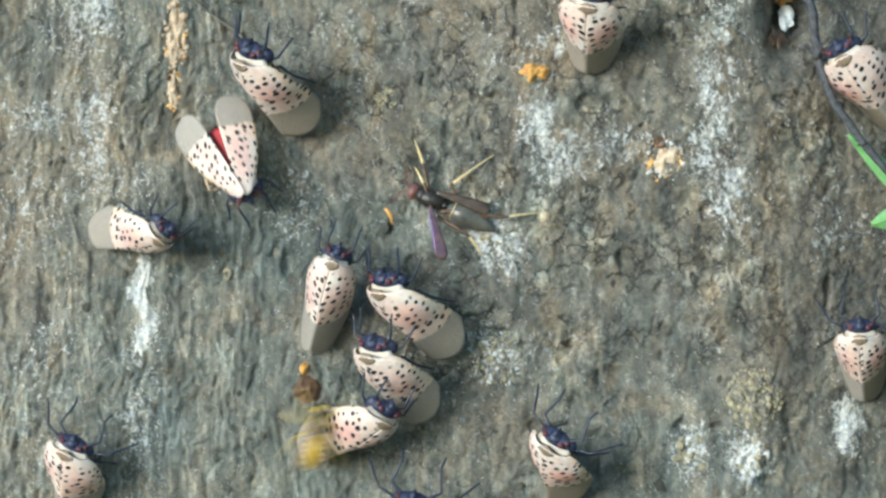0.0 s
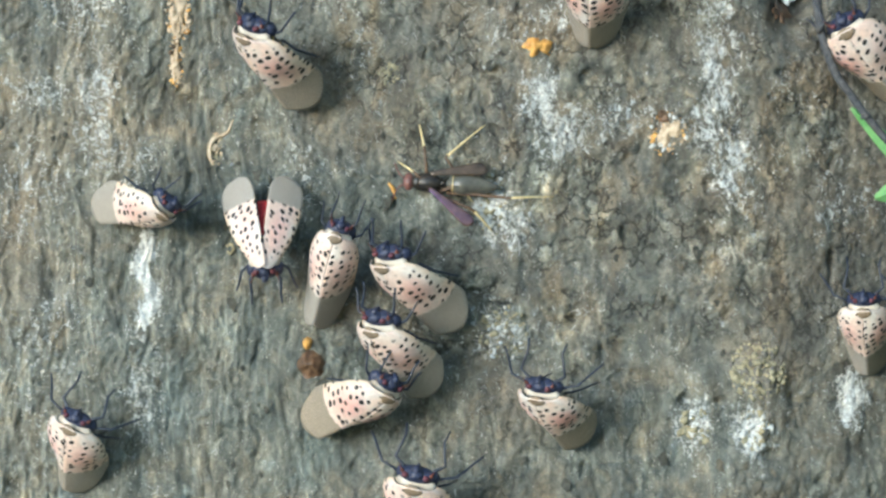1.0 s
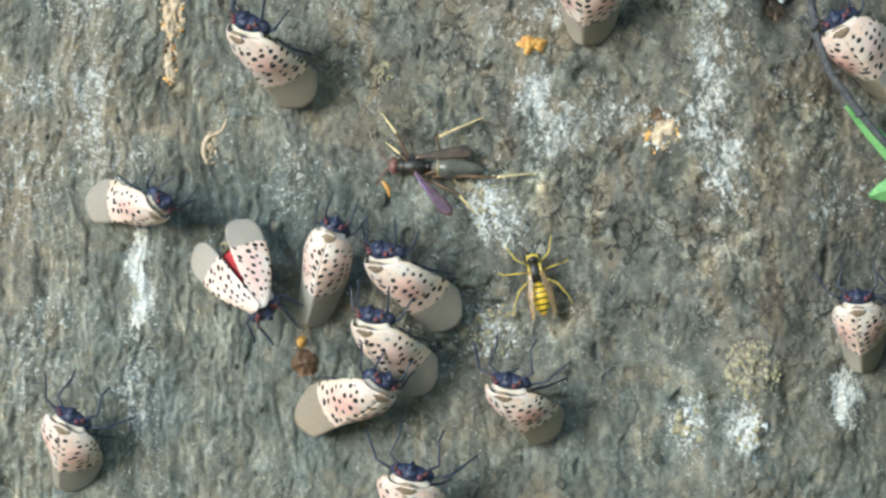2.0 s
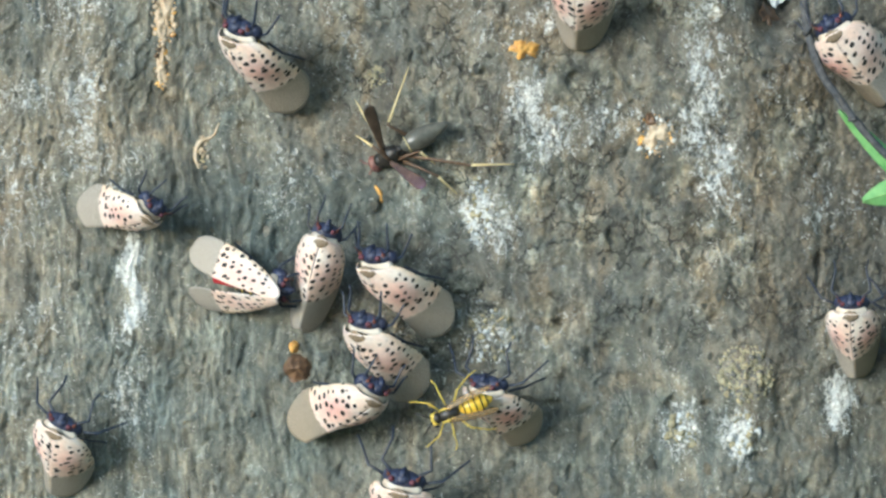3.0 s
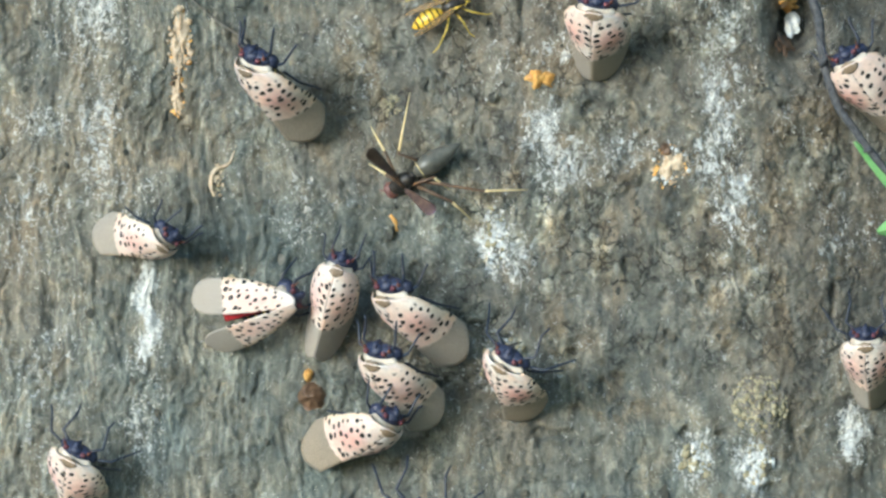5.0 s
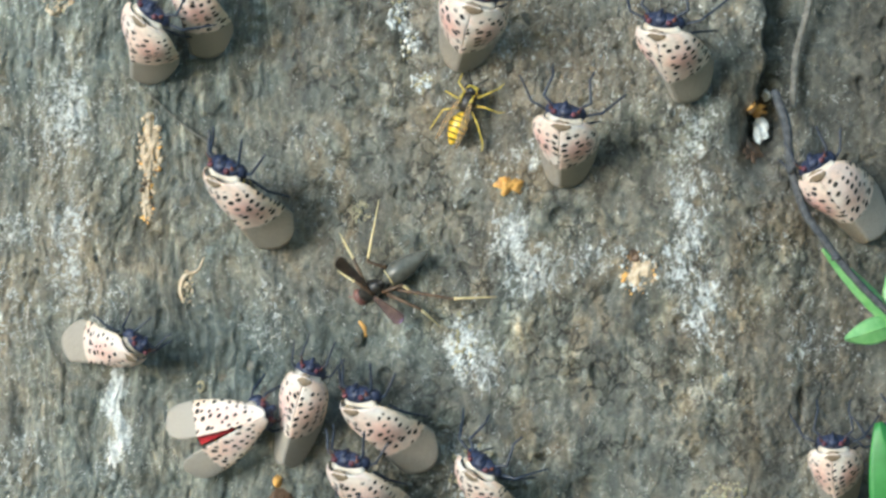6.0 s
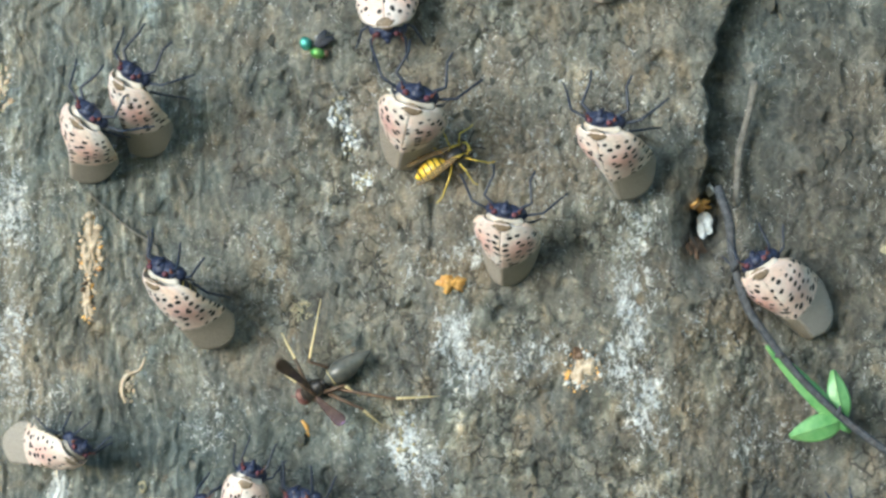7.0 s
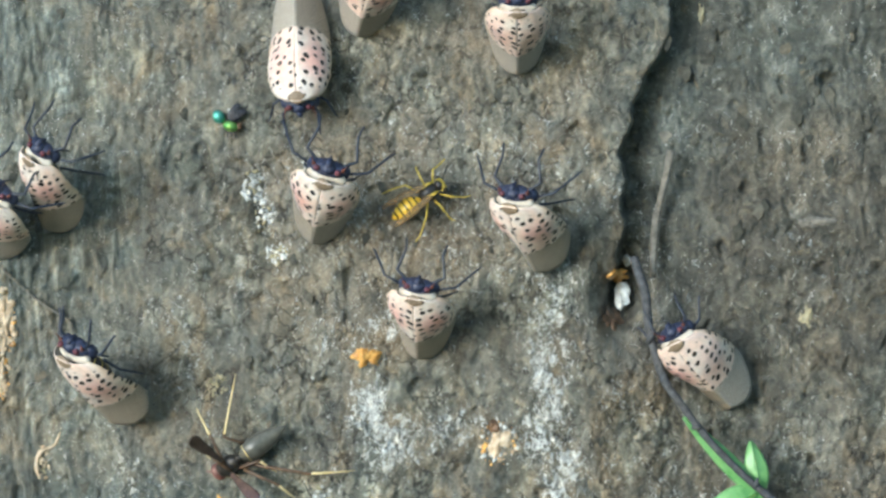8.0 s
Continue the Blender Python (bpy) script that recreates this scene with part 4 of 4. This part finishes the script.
def lump(name, label, category, x, z, rx, rz, high, mat, seed, spikes=0.35, lift=0.0):
    """A crust with a ragged outline that rises from the bark."""
    top = holder(name, label, category)
    top.location = on_bark(x, z)
    bm = bmesh.new()
    rings = []
    for i in range(9):
        f = i / 8
        ring = []
        for k in range(36):
            a = 2 * math.pi * k / 36
            out = 1 + spikes * noise.noise(Vector((math.cos(a) * 1.7, math.sin(a) * 1.7, seed * 3.1)))+ 0.5 * spikes * noise.noise(Vector((math.cos(a) * 5, math.sin(a) * 5, seed * 1.7)))
            gx, gz = x + rx * out * f * math.cos(a), z + rz * out * f * math.sin(a)
            p = (on_bark(gx, gz) - top.location) * 1000
            p.y -= lift + high * (1 - f ** 2.5) * (0.8 + 0.7 * noise.noise(Vector((gx * 0.7, gz * 0.7, seed)))) - 0.15
            ring.append(bm.verts.new(p))
        rings.append(ring)
    for a, b in zip(rings, rings[1:]):
        for k in range(36):
            bm.faces.new((a[k], b[k], b[(k + 1) % 36], a[(k + 1) % 36]))
    bm.faces.new(rings[0])
    bmesh.ops.remove_doubles(bm, verts=bm.verts, dist=0.001)
    part("crust", bm, mat, top)
    return top


def strand(name, label, category, pts, radii, mat, lift=0.4):
    """A thread or curl along the bark, from x, z stops."""
    top = holder(name, label, category)
    top.location = on_bark(*pts[0])
    bm = bmesh.new()
    line = smooth_line([(on_bark(x, z, lift) - top.location) * 1000 for x, z in pts], 5)
    n = len(line)
    tube(bm, line, [float(np.interp(i / (n - 1), np.linspace(0, 1, len(radii)), radii)) for i in range(n)], 7)
    part("strand", bm, mat, top)
    return top


lump("sap_crust", "star-shaped orange crust of dried sap on grey bark", "sap", 18.3, 35.4, 2.5, 2.0, 1.5, SAP, 3, 0.8)
lump("sap_crust", "crumbly orange and cream sap crust round a small hole", "sap", 44.4, 18.4, 2.1, 3.4, 1.0, SAP_PALE, 5, 0.8)
crumbs("sap_grains", "cream grains of dried sap on the bark", "sap", 44.6, 18.0, 4.0, 4.6, 110, 0.5, (SAP_PALE, CHALK, SAP), 7, 0.4)
# no hollow here: a dark brown lump stands in for the hole's shade
lump("hole_shade_lump", "small dark lump standing for the shade of a hole in sap", "hole", 43.6, 21.3, 1.3, 1.2, 1.3, HUSK, 6, 0.5)
lump("sap_streak", "long orange-cream strip of dried sap in a furrow", "sap", -53.8, 43.5, 1.9, 6.2, 0.9, SAP_PALE, 9, 0.6)
crumbs("sap_grains", "orange grains along a furrow", "sap", -53.8, 43.0, 2.5, 6.8, 150, 0.5, (SAP_PALE, SAP_PALE, SAP), 11, 0.4)
lump("sap_streak", "narrow orange strip of dried sap in a furrow", "sap", -54.6, 32.0, 1.1, 4.4, 0.7, SAP_PALE, 12, 0.6)
crumbs("sap_grains", "tan grains along a furrow", "sap", -54.3, 32.5, 1.6, 4.8, 90, 0.42, (SAP_PALE, SAP, HUSK), 13, 0.4)
crumbs("sap_grains", "cream grains in a furrow high on the bark", "sap", -72.5, 74.5, 3.0, 5.5, 110, 0.5, (SAP_PALE, SAP_PALE, LICHEN), 15, 0.4)
lump("sap_streak", "cream streak of dried sap high in a furrow", "sap", -72.0, 75.5, 1.2, 3.6, 0.7, SAP_PALE, 16, 0.6)
strand("bark_curl", "curved tan strand of peeling bark", "bark", [(-42.6, 22.0), (-44.0, 18.5), (-46.8, 17.0), (-47.6, 14.0), (-46.8, 11.8)], [0.15, 0.3, 0.55, 0.5, 0.2], SAP_PALE, 0.1)
crumbs("bark_grains", "tan grains along a curl of bark", "bark", -46.6, 15.0, 1.6, 3.4, 60, 0.4, (SAP_PALE, LICHEN), 14, 0.4)
strand("bark_curl", "pale yellow ring of peeled bark", "bark", [(-44.2, -4.6), (-43.4, -4.1), (-42.8, -5.0), (-43.4, -6.0), (-44.0, -5.4)], [0.3, 0.36, 0.34, 0.3, 0.2], LICHEN)
strand("bark_curl", "little orange curl on the bark", "bark", [(-11.6, 8.2), (-10.6, 6.8), (-10.2, 5.0)], [0.3, 0.5, 0.3], SAP, 0.0)
# a lanternfly's long front leg, made as a separate thread on the bark
strand("leg_thread", "thin grey front leg of a lanternfly, laid as a thread on the bark", "thread", [(-54.0, 54.0), (-49.5, 49.6), (-45.2, 46.2), (-41.0, 43.4), (-40.2, 41.2)], [0.18, 0.22, 0.26, 0.28, 0.26], GREY_TWIG, 1.0)
lump("husk", "brown papery husk with an orange dot", "husk", -27.2, -28.3, 2.9, 3.0, 1.8, HUSK, 21, 0.2)
lump("sap_drop", "small orange drop of sap", "sap", -27.9, -24.0, 1.0, 1.2, 1.6, SAP, 22, 0.3)
crumbs("lichen_dots", "pale yellow lichen dots on the bark", "lichen", -11.4, 30.2, 2.1, 2.2, 60, 0.38, (LICHEN,), 23, 0.3)
crumbs("lichen_patch", "round yellowish lichen patch with dark dots", "lichen", 62.5, -29.6, 5.6, 5.8, 300, 0.55, (LICHEN, LICHEN, GREY_TWIG, LICHEN), 25, 0.2)
crumbs("crumb_heap", "white crumbs in a bark crevice", "crumbs", -4.0, 69.5, 2.2, 3.4, 70, 0.48, (CHALK, LICHEN, CHALK), 27, 0.5)
crumbs("crumb_heap", "white crumbs in a bark crevice", "crumbs", -1.8, 63.5, 1.8, 3.2, 60, 0.46, (CHALK, LICHEN), 28, 0.5)
crumbs("crumb_heap", "cluster of cream grains on the bark", "crumbs", 0.6, 56.4, 2.4, 2.2, 80, 0.45, (LICHEN, CHALK), 29, 0.5)
crumbs("crumb_heap", "sprinkle of white crumbs on the bark", "crumbs", 9.4, 3.6, 2.8, 6.4, 120, 0.5, (CHALK, CHALK, LICHEN), 31, 0.3)
crumbs("crumb_heap", "sprinkle of pale crumbs on the bark", "crumbs", 11.5, -22.0, 5.0, 5.5, 110, 0.42, (LICHEN, LICHEN, CHALK), 33, 0.3)
crumbs("crumb_heap", "white crumbs beside a raised bark edge", "crumbs", 62.0, -41.5, 3.0, 4.0, 60, 0.7, (CHALK, LICHEN), 35, 0.25)
crumbs("crumb_heap", "white crumbs on lower bark", "crumbs", 50.0, -41.0, 3.4, 3.6, 60, 0.7, (CHALK, LICHEN), 37, 0.25)
lump("dropping", "long whitish streak down the bark", "streak", -60.4, -6.5, 1.4, 6.5, 0.35, CHALK, 41, 0.8)
lump("dropping", "whitish end of a streak on the bark", "streak", -60.8, -18.5, 1.8, 4.2, 0.4, CHALK, 43, 0.8)
lump("debris_flake", "white pointed flake caught in a bark crack", "debris", 69.8, 47.4, 1.5, 2.7, 1.4, CHALK, 45, 0.4, 3.6)
lump("debris_flake", "orange-brown flake caught in a bark crack", "debris", 69.2, 51.2, 1.9, 1.5, 1.6, SAP, 46, 0.6, 3.4)
lump("debris_flake", "dark brown flake in a bark crack", "debris", 67.6, 42.4, 1.8, 2.4, 1.2, HUSK, 47, 0.7, 3.0)
lump("debris_flake", "small white chip in a bark crack", "debris", 71.0, 54.2, 0.9, 1.3, 1.6, CHALK, 48, 0.4, 2.4)
lump("debris_flake", "pale chip of wood on the bark", "debris", 106.9, 42.7, 1.3, 2.4, 0.8, LICHEN, 49, 0.6)
lump("debris_flake", "pale curved chip of wood on the bark", "debris", 108.7, 61.6, 3.8, 1.2, 1.0, GREY_TWIG, 50, 0.6)
lump("debris_flake", "cream sliver on shaded bark", "debris", 86.5, 104.0, 0.6, 2.4, 0.8, LICHEN, 51, 0.5)


def bark_flakes():
    """Loose scales of bark, each a thin uneven plate."""
    rnd = random.Random(77)
    kinds = []
    for k in range(8):
        bm = bmesh.new()
        n = rnd.randint(8, 12)
        rim = [(math.cos(2 * math.pi * i / n) * rnd.uniform(0.45, 1.2), math.sin(2 * math.pi * i / n) * rnd.uniform(0.6, 1.9)) for i in range(n)]
        top = [bm.verts.new((x * 0.9, -0.22 - rnd.uniform(0, 0.16), z * 0.9)) for x, z in rim]
        low = [bm.verts.new((x, 0.35, z)) for x, z in rim]
        mid = bm.verts.new((0, -0.34, 0))
        for i in range(n):
            j = (i + 1) % n
            bm.faces.new((top[i], top[j], mid))
            bm.faces.new((top[j], top[i], low[i], low[j]))
        bmesh.ops.recalc_face_normals(bm, faces=bm.faces)
        bm.transform(Matrix.Diagonal((MM, MM, MM, 1)))
        me = bpy.data.meshes.new("bark_flake")
        bm.to_mesh(me)
        bm.free()
        me.materials.append(FLAKE)
        kinds.append(me)
    zones = ((100, 128, 52, 104, 40, 0.6, 1.7), (72, 100, 56, 112, 50, 0.6, 1.6), (-20, 66, -10, 100, 110, 0.5, 1.2), (-95, -30, -55, 105, 70, 0.5, 1.3), (-10, 95, -58, -12, 30, 0.6, 1.4))
    for x0, x1, z0, z1, count, small, large in zones:
        for _ in range(count):
            x, z, s = rnd.uniform(x0, x1), rnd.uniform(z0, z1), small + (large - small) * rnd.random() ** 2
            ob = new("bark_flake", rnd.choice(kinds))
            ob.parent = TREE
            ob.matrix_basis = Matrix.Translation(on_bark(x, z, -0.12)) @ pose(0, 0, 0, rnd.uniform(-8, 8), rnd.uniform(-25, 25), rnd.uniform(-8, 8)) @ Matrix.Diagonal((s, rnd.uniform(0.7, 1.6), s, 1))


bark_flakes()


def greenbottle():
    fly = holder("greenbottle", "metallic green and teal fly lying on the bark", "insect")
    fly.matrix_basis = Matrix.Translation(on_bark(-9.0, 82.4)) @ pose(0, 0, 0, 90, 0, 0) @ Matrix.Diagonal((0.75, 0.75, 0.75, 1))
    bm = bmesh.new()
    blob(bm, (-2.0, 1.5, 1.5), (1.6, 1.9, 1.4), Euler((0, 0, radians(30))), seg=16)
    part("abdomen", bm, TEAL_METAL, fly, "teal metallic abdomen")
    bm = bmesh.new()
    blob(bm, (1.2, -1.0, 1.6), (2.1, 1.5, 1.4), Euler((0, 0, radians(-15))), seg=16)
    part("thorax", bm, GREEN_METAL, fly, "bright green metallic thorax")
    bm = bmesh.new()
    blob(bm, (3.4, -1.1, 1.4), (0.8, 1.0, 0.9), seg=14)
    part("head", bm, HUSK, fly, "dull brown eyes")
    for k in range(2):
        wg = part("wing", wasp_wing(5.2, 2.2, 1), BLACK, fly)
        wg.matrix_basis = pose(0.001, 0.0004, 0.0022, 0, 0, 150 - 30 * k)
    for k in range(3):
        part("leg", leg_mesh([(1.5 + k * 0.6, 0.2, 1.4), (2.4 + k, 2.6, 2.6), (3.0 + k * 1.4, 4.4, 0.6)], (0.22, 0.1)), BLACK, fly)
        part("leg", leg_mesh([(0.6 + k * 0.6, -1.6, 1.2), (0.4 + k, -3.2, 2.0), (0.2 + k * 1.4, -4.2, 0.3)], (0.22, 0.1)), BLACK, fly)
    return fly


greenbottle()


def wasp_pose(x, z, heading, pitch=0, roll=0, out=3.0):
    """The wasp's own origin at x, z millimetres, that far off the bark's mean face."""
    m = fly_pose(x, z, heading, pitch, roll, out)
    m.translation = Vector((x * MM, FACE - out * MM, EYE + z * MM))
    return m


def motions():
    walk(WALKER, [(t, fly_pose(x, z, a, p, r)) for t, x, z, a, p, r in (
        (0.0, -48.6, 29.8, -64, 24, 5), (0.1, -46.3, 22.4, -65, 24, 5), (0.2, -39.2, 14.0, -69, 32, 5), (0.4, -38.1, 11.5, -69, 32, 5), (0.5, -38.9, 11.7, -69, 32, 4), (1.0, -36.9, 11.0, -87, 34, 0),
        (1.5, -41.6, 2.3, -76, 38, 0), (2.0, -46.0, -0.9, -57, 36, 6), (2.2, -46.2, -2.3, -48, 36, 16), (3.3, -50.1, -10.4, -11, 26, 30), (4.2, -49.8, -10.8, -4, 26, 28), (5.3, -50.9, -15.4, 17, 24, 16), (5.5, -50.1, -18.1, 20, 25, 12), (8.0, -48.5, -17.2, 22, 24, 10))])
    walk(CREEPER, [(t, fly_pose(x - 4.3, z - 1.1, a + 5, p + 5, -52, size=0.91)) for t, x, z, a, p in (
        (0.0, 25.2, -48.8, 98, 55), (0.5, 26.8, -46.9, 106, 55), (1.0, 27.7, -44.2, 122, 50), (1.5, 23.6, -42.6, 118, 52), (2.0, 22.1, -43.6, 121, 51), (3.5, 19.2, -41.1, 123, 51), (4.2, 16.6, -34.9, 110, 54), (5.5, 15.9, -31.2, 99, 55), (8.0, 16.0, -29.8, 97, 55))])
    walk(JACKET, [(t, wasp_pose(x, z, a, p, r, o)) for t, x, z, a, p, r, o in (
        (0.0, -24.8, -35.5, 80, 0, 0, 12), (0.1, 2.7, -23.6, 70, 0, 0, 12), (0.2, 1.2, -15.7, 100, 0, 0, 12), (0.3, -16.6, -18.3, 150, 0, 0, 12), (0.4, -60.8, -4.1, 160, 0, 0, 12),
        (0.5, -110.7, 0.2, 200, 0, 0, 14), (0.7, -132.9, -52.9, 270, 0, 0, 16), (0.9, -31.8, -111.3, 340, 0, 0, 16), (1.1, 84.3, -78.8, 400, 0, 0, 14), (1.2, 69.2, -52.7, 470, 0, 0, 12), (1.3, 40.2, -48.6, 500, 0, 0, 12),
        (1.4, 26.7, -32.7, 490, 0, 0, 11), (1.5, 23.7, -33.7, 472, -25, 0, 10), (1.6, 26.5, -33.8, 482, -20, 0, 11), (1.7, 27.7, -19.2, 480, 0, 0, 8), (1.8, 17.3, -14.8, 450, 0, 0, 6), (1.9, 19.4, -10.8, 458, 0, 0, 2),
        (2.0, 19.1, -11.0, 462, 0, 0, 2), (2.2, 17.1, -5.1, 480, 0, 0, 2), (2.7, 12.3, -28.8, 600, 0, 0, 22), (3.0, 4.0, -36.0, 560, 0, 0, 22), (3.3, 0.8, -50.7, 530, 0, 0, 12), (3.5, -62.9, -83.6, 500, 0, 0, 12), (3.8, -90.6, 17.6, 450, 0, 0, 8), (4.0, -83.6, 22.9, 440, 0, 0, 8), (4.1, -76.3, 30.9, 380, 0, 0, 10), (4.2, -40.1, 22.1, 375, 0, 0, 10),
        (4.7, -4.1, 40.7, 390, 0, 0, 5), (5.3, 5.3, 50.7, 385, 0, -20, 2), (5.5, 8.3, 48.8, 388, 0, -20, 2), (5.7, 11.6, 50.7, 400, 0, -20, 2), (5.9, 10.4, 50.2, 430, 0, -20, 2), (6.1, 10.7, 51.8, 420, 0, -20, 3), (6.5, 14.0, 56.3, 402, 25, -25, 4), (6.7, 15.6, 57.7, 400, 20, -25, 4),
        (7.0, 18.7, 59.8, 390, 0, -20, 2), (7.2, 23.0, 63.2, 395, 0, -20, 2), (7.5, 27.8, 63.8, 377, 0, -15, 2), (7.8, 29.7, 65.7, 385, 0, -15, 2), (8.0, 30.8, 66.9, 394, 0, -15, 2))])
    walk(PAPER, [(t, wasp_pose(x, z, a, p, r, o)) for t, x, z, a, p, r, o in (
        (0.0, 0.6, 8.5, 154, 0, 10, 3), (0.4, 1.2, 9.6, 158, 0, 10, 3), (1.0, -0.3, 8.0, 176, 0, 10, 3), (1.5, -2.4, 8.8, 177, 0, 10, 3), (2.0, -2.1, 11.0, 177, 0, 10, 3), (2.2, -2.7, 11.5, 178, 0, 10, 3), (3.3, -6.9, 16.2, 214, 0, 0, 4), (8.0, -6.8, 15.9, 214, 0, 0, 4))])
    walk(PAPER_CHEST, [(t, pose(0, 0, 0, a, 0, 0)) for t, a in ((0.0, -5), (2.2, -8), (3.3, -40), (8.0, -40))])
    for s, w, rows in zip((-1, 1), PAPER_WINGS, (((0.0, 50, 0), (0.4, 40, 0), (1.0, 36, 0), (1.5, 49, 0), (2.2, 46, 0), (3.3, 70, 48), (8.0, 72, 48)), ((0.0, 6, 0), (1.0, 8, 0), (2.2, 8, 0), (3.3, 100, 48), (8.0, 102, 48)))):
        walk(w, [(t, pose(s * 0.0014, 0.003, 0.0016, -lift, 0, s * a)) for t, a, lift in rows])
    turns = (
        ((0.0, 47), (0.5, 40), (1.0, 19), (1.5, 10), (2.0, 39), (2.2, 39), (3.3, 0), (8.0, 0)),
        ((0.0, 17), (0.5, 15), (1.0, 0), (1.5, -11), (2.0, -17), (2.2, -17), (3.3, 0), (8.0, 0)),
        ((0.0, 68), (1.0, 41), (1.5, 46), (2.2, 40), (3.3, 0), (8.0, 0)),
        ((0.0, 50), (1.0, 35), (2.2, 32), (3.3, 0), (8.0, 0)),
        ((0.0, 24), (1.0, 30), (2.2, 20), (3.3, 0), (8.0, 0)),
        ((0.0, 40), (1.0, 30), (2.2, 30), (3.3, 0), (8.0, 0)))
    for leg, rows in zip(PAPER_LEGS, turns):
        o = leg.location.copy()
        walk(leg, [(t, pose(o.x, o.y, o.z, 0, 0, a)) for t, a in rows])


motions()
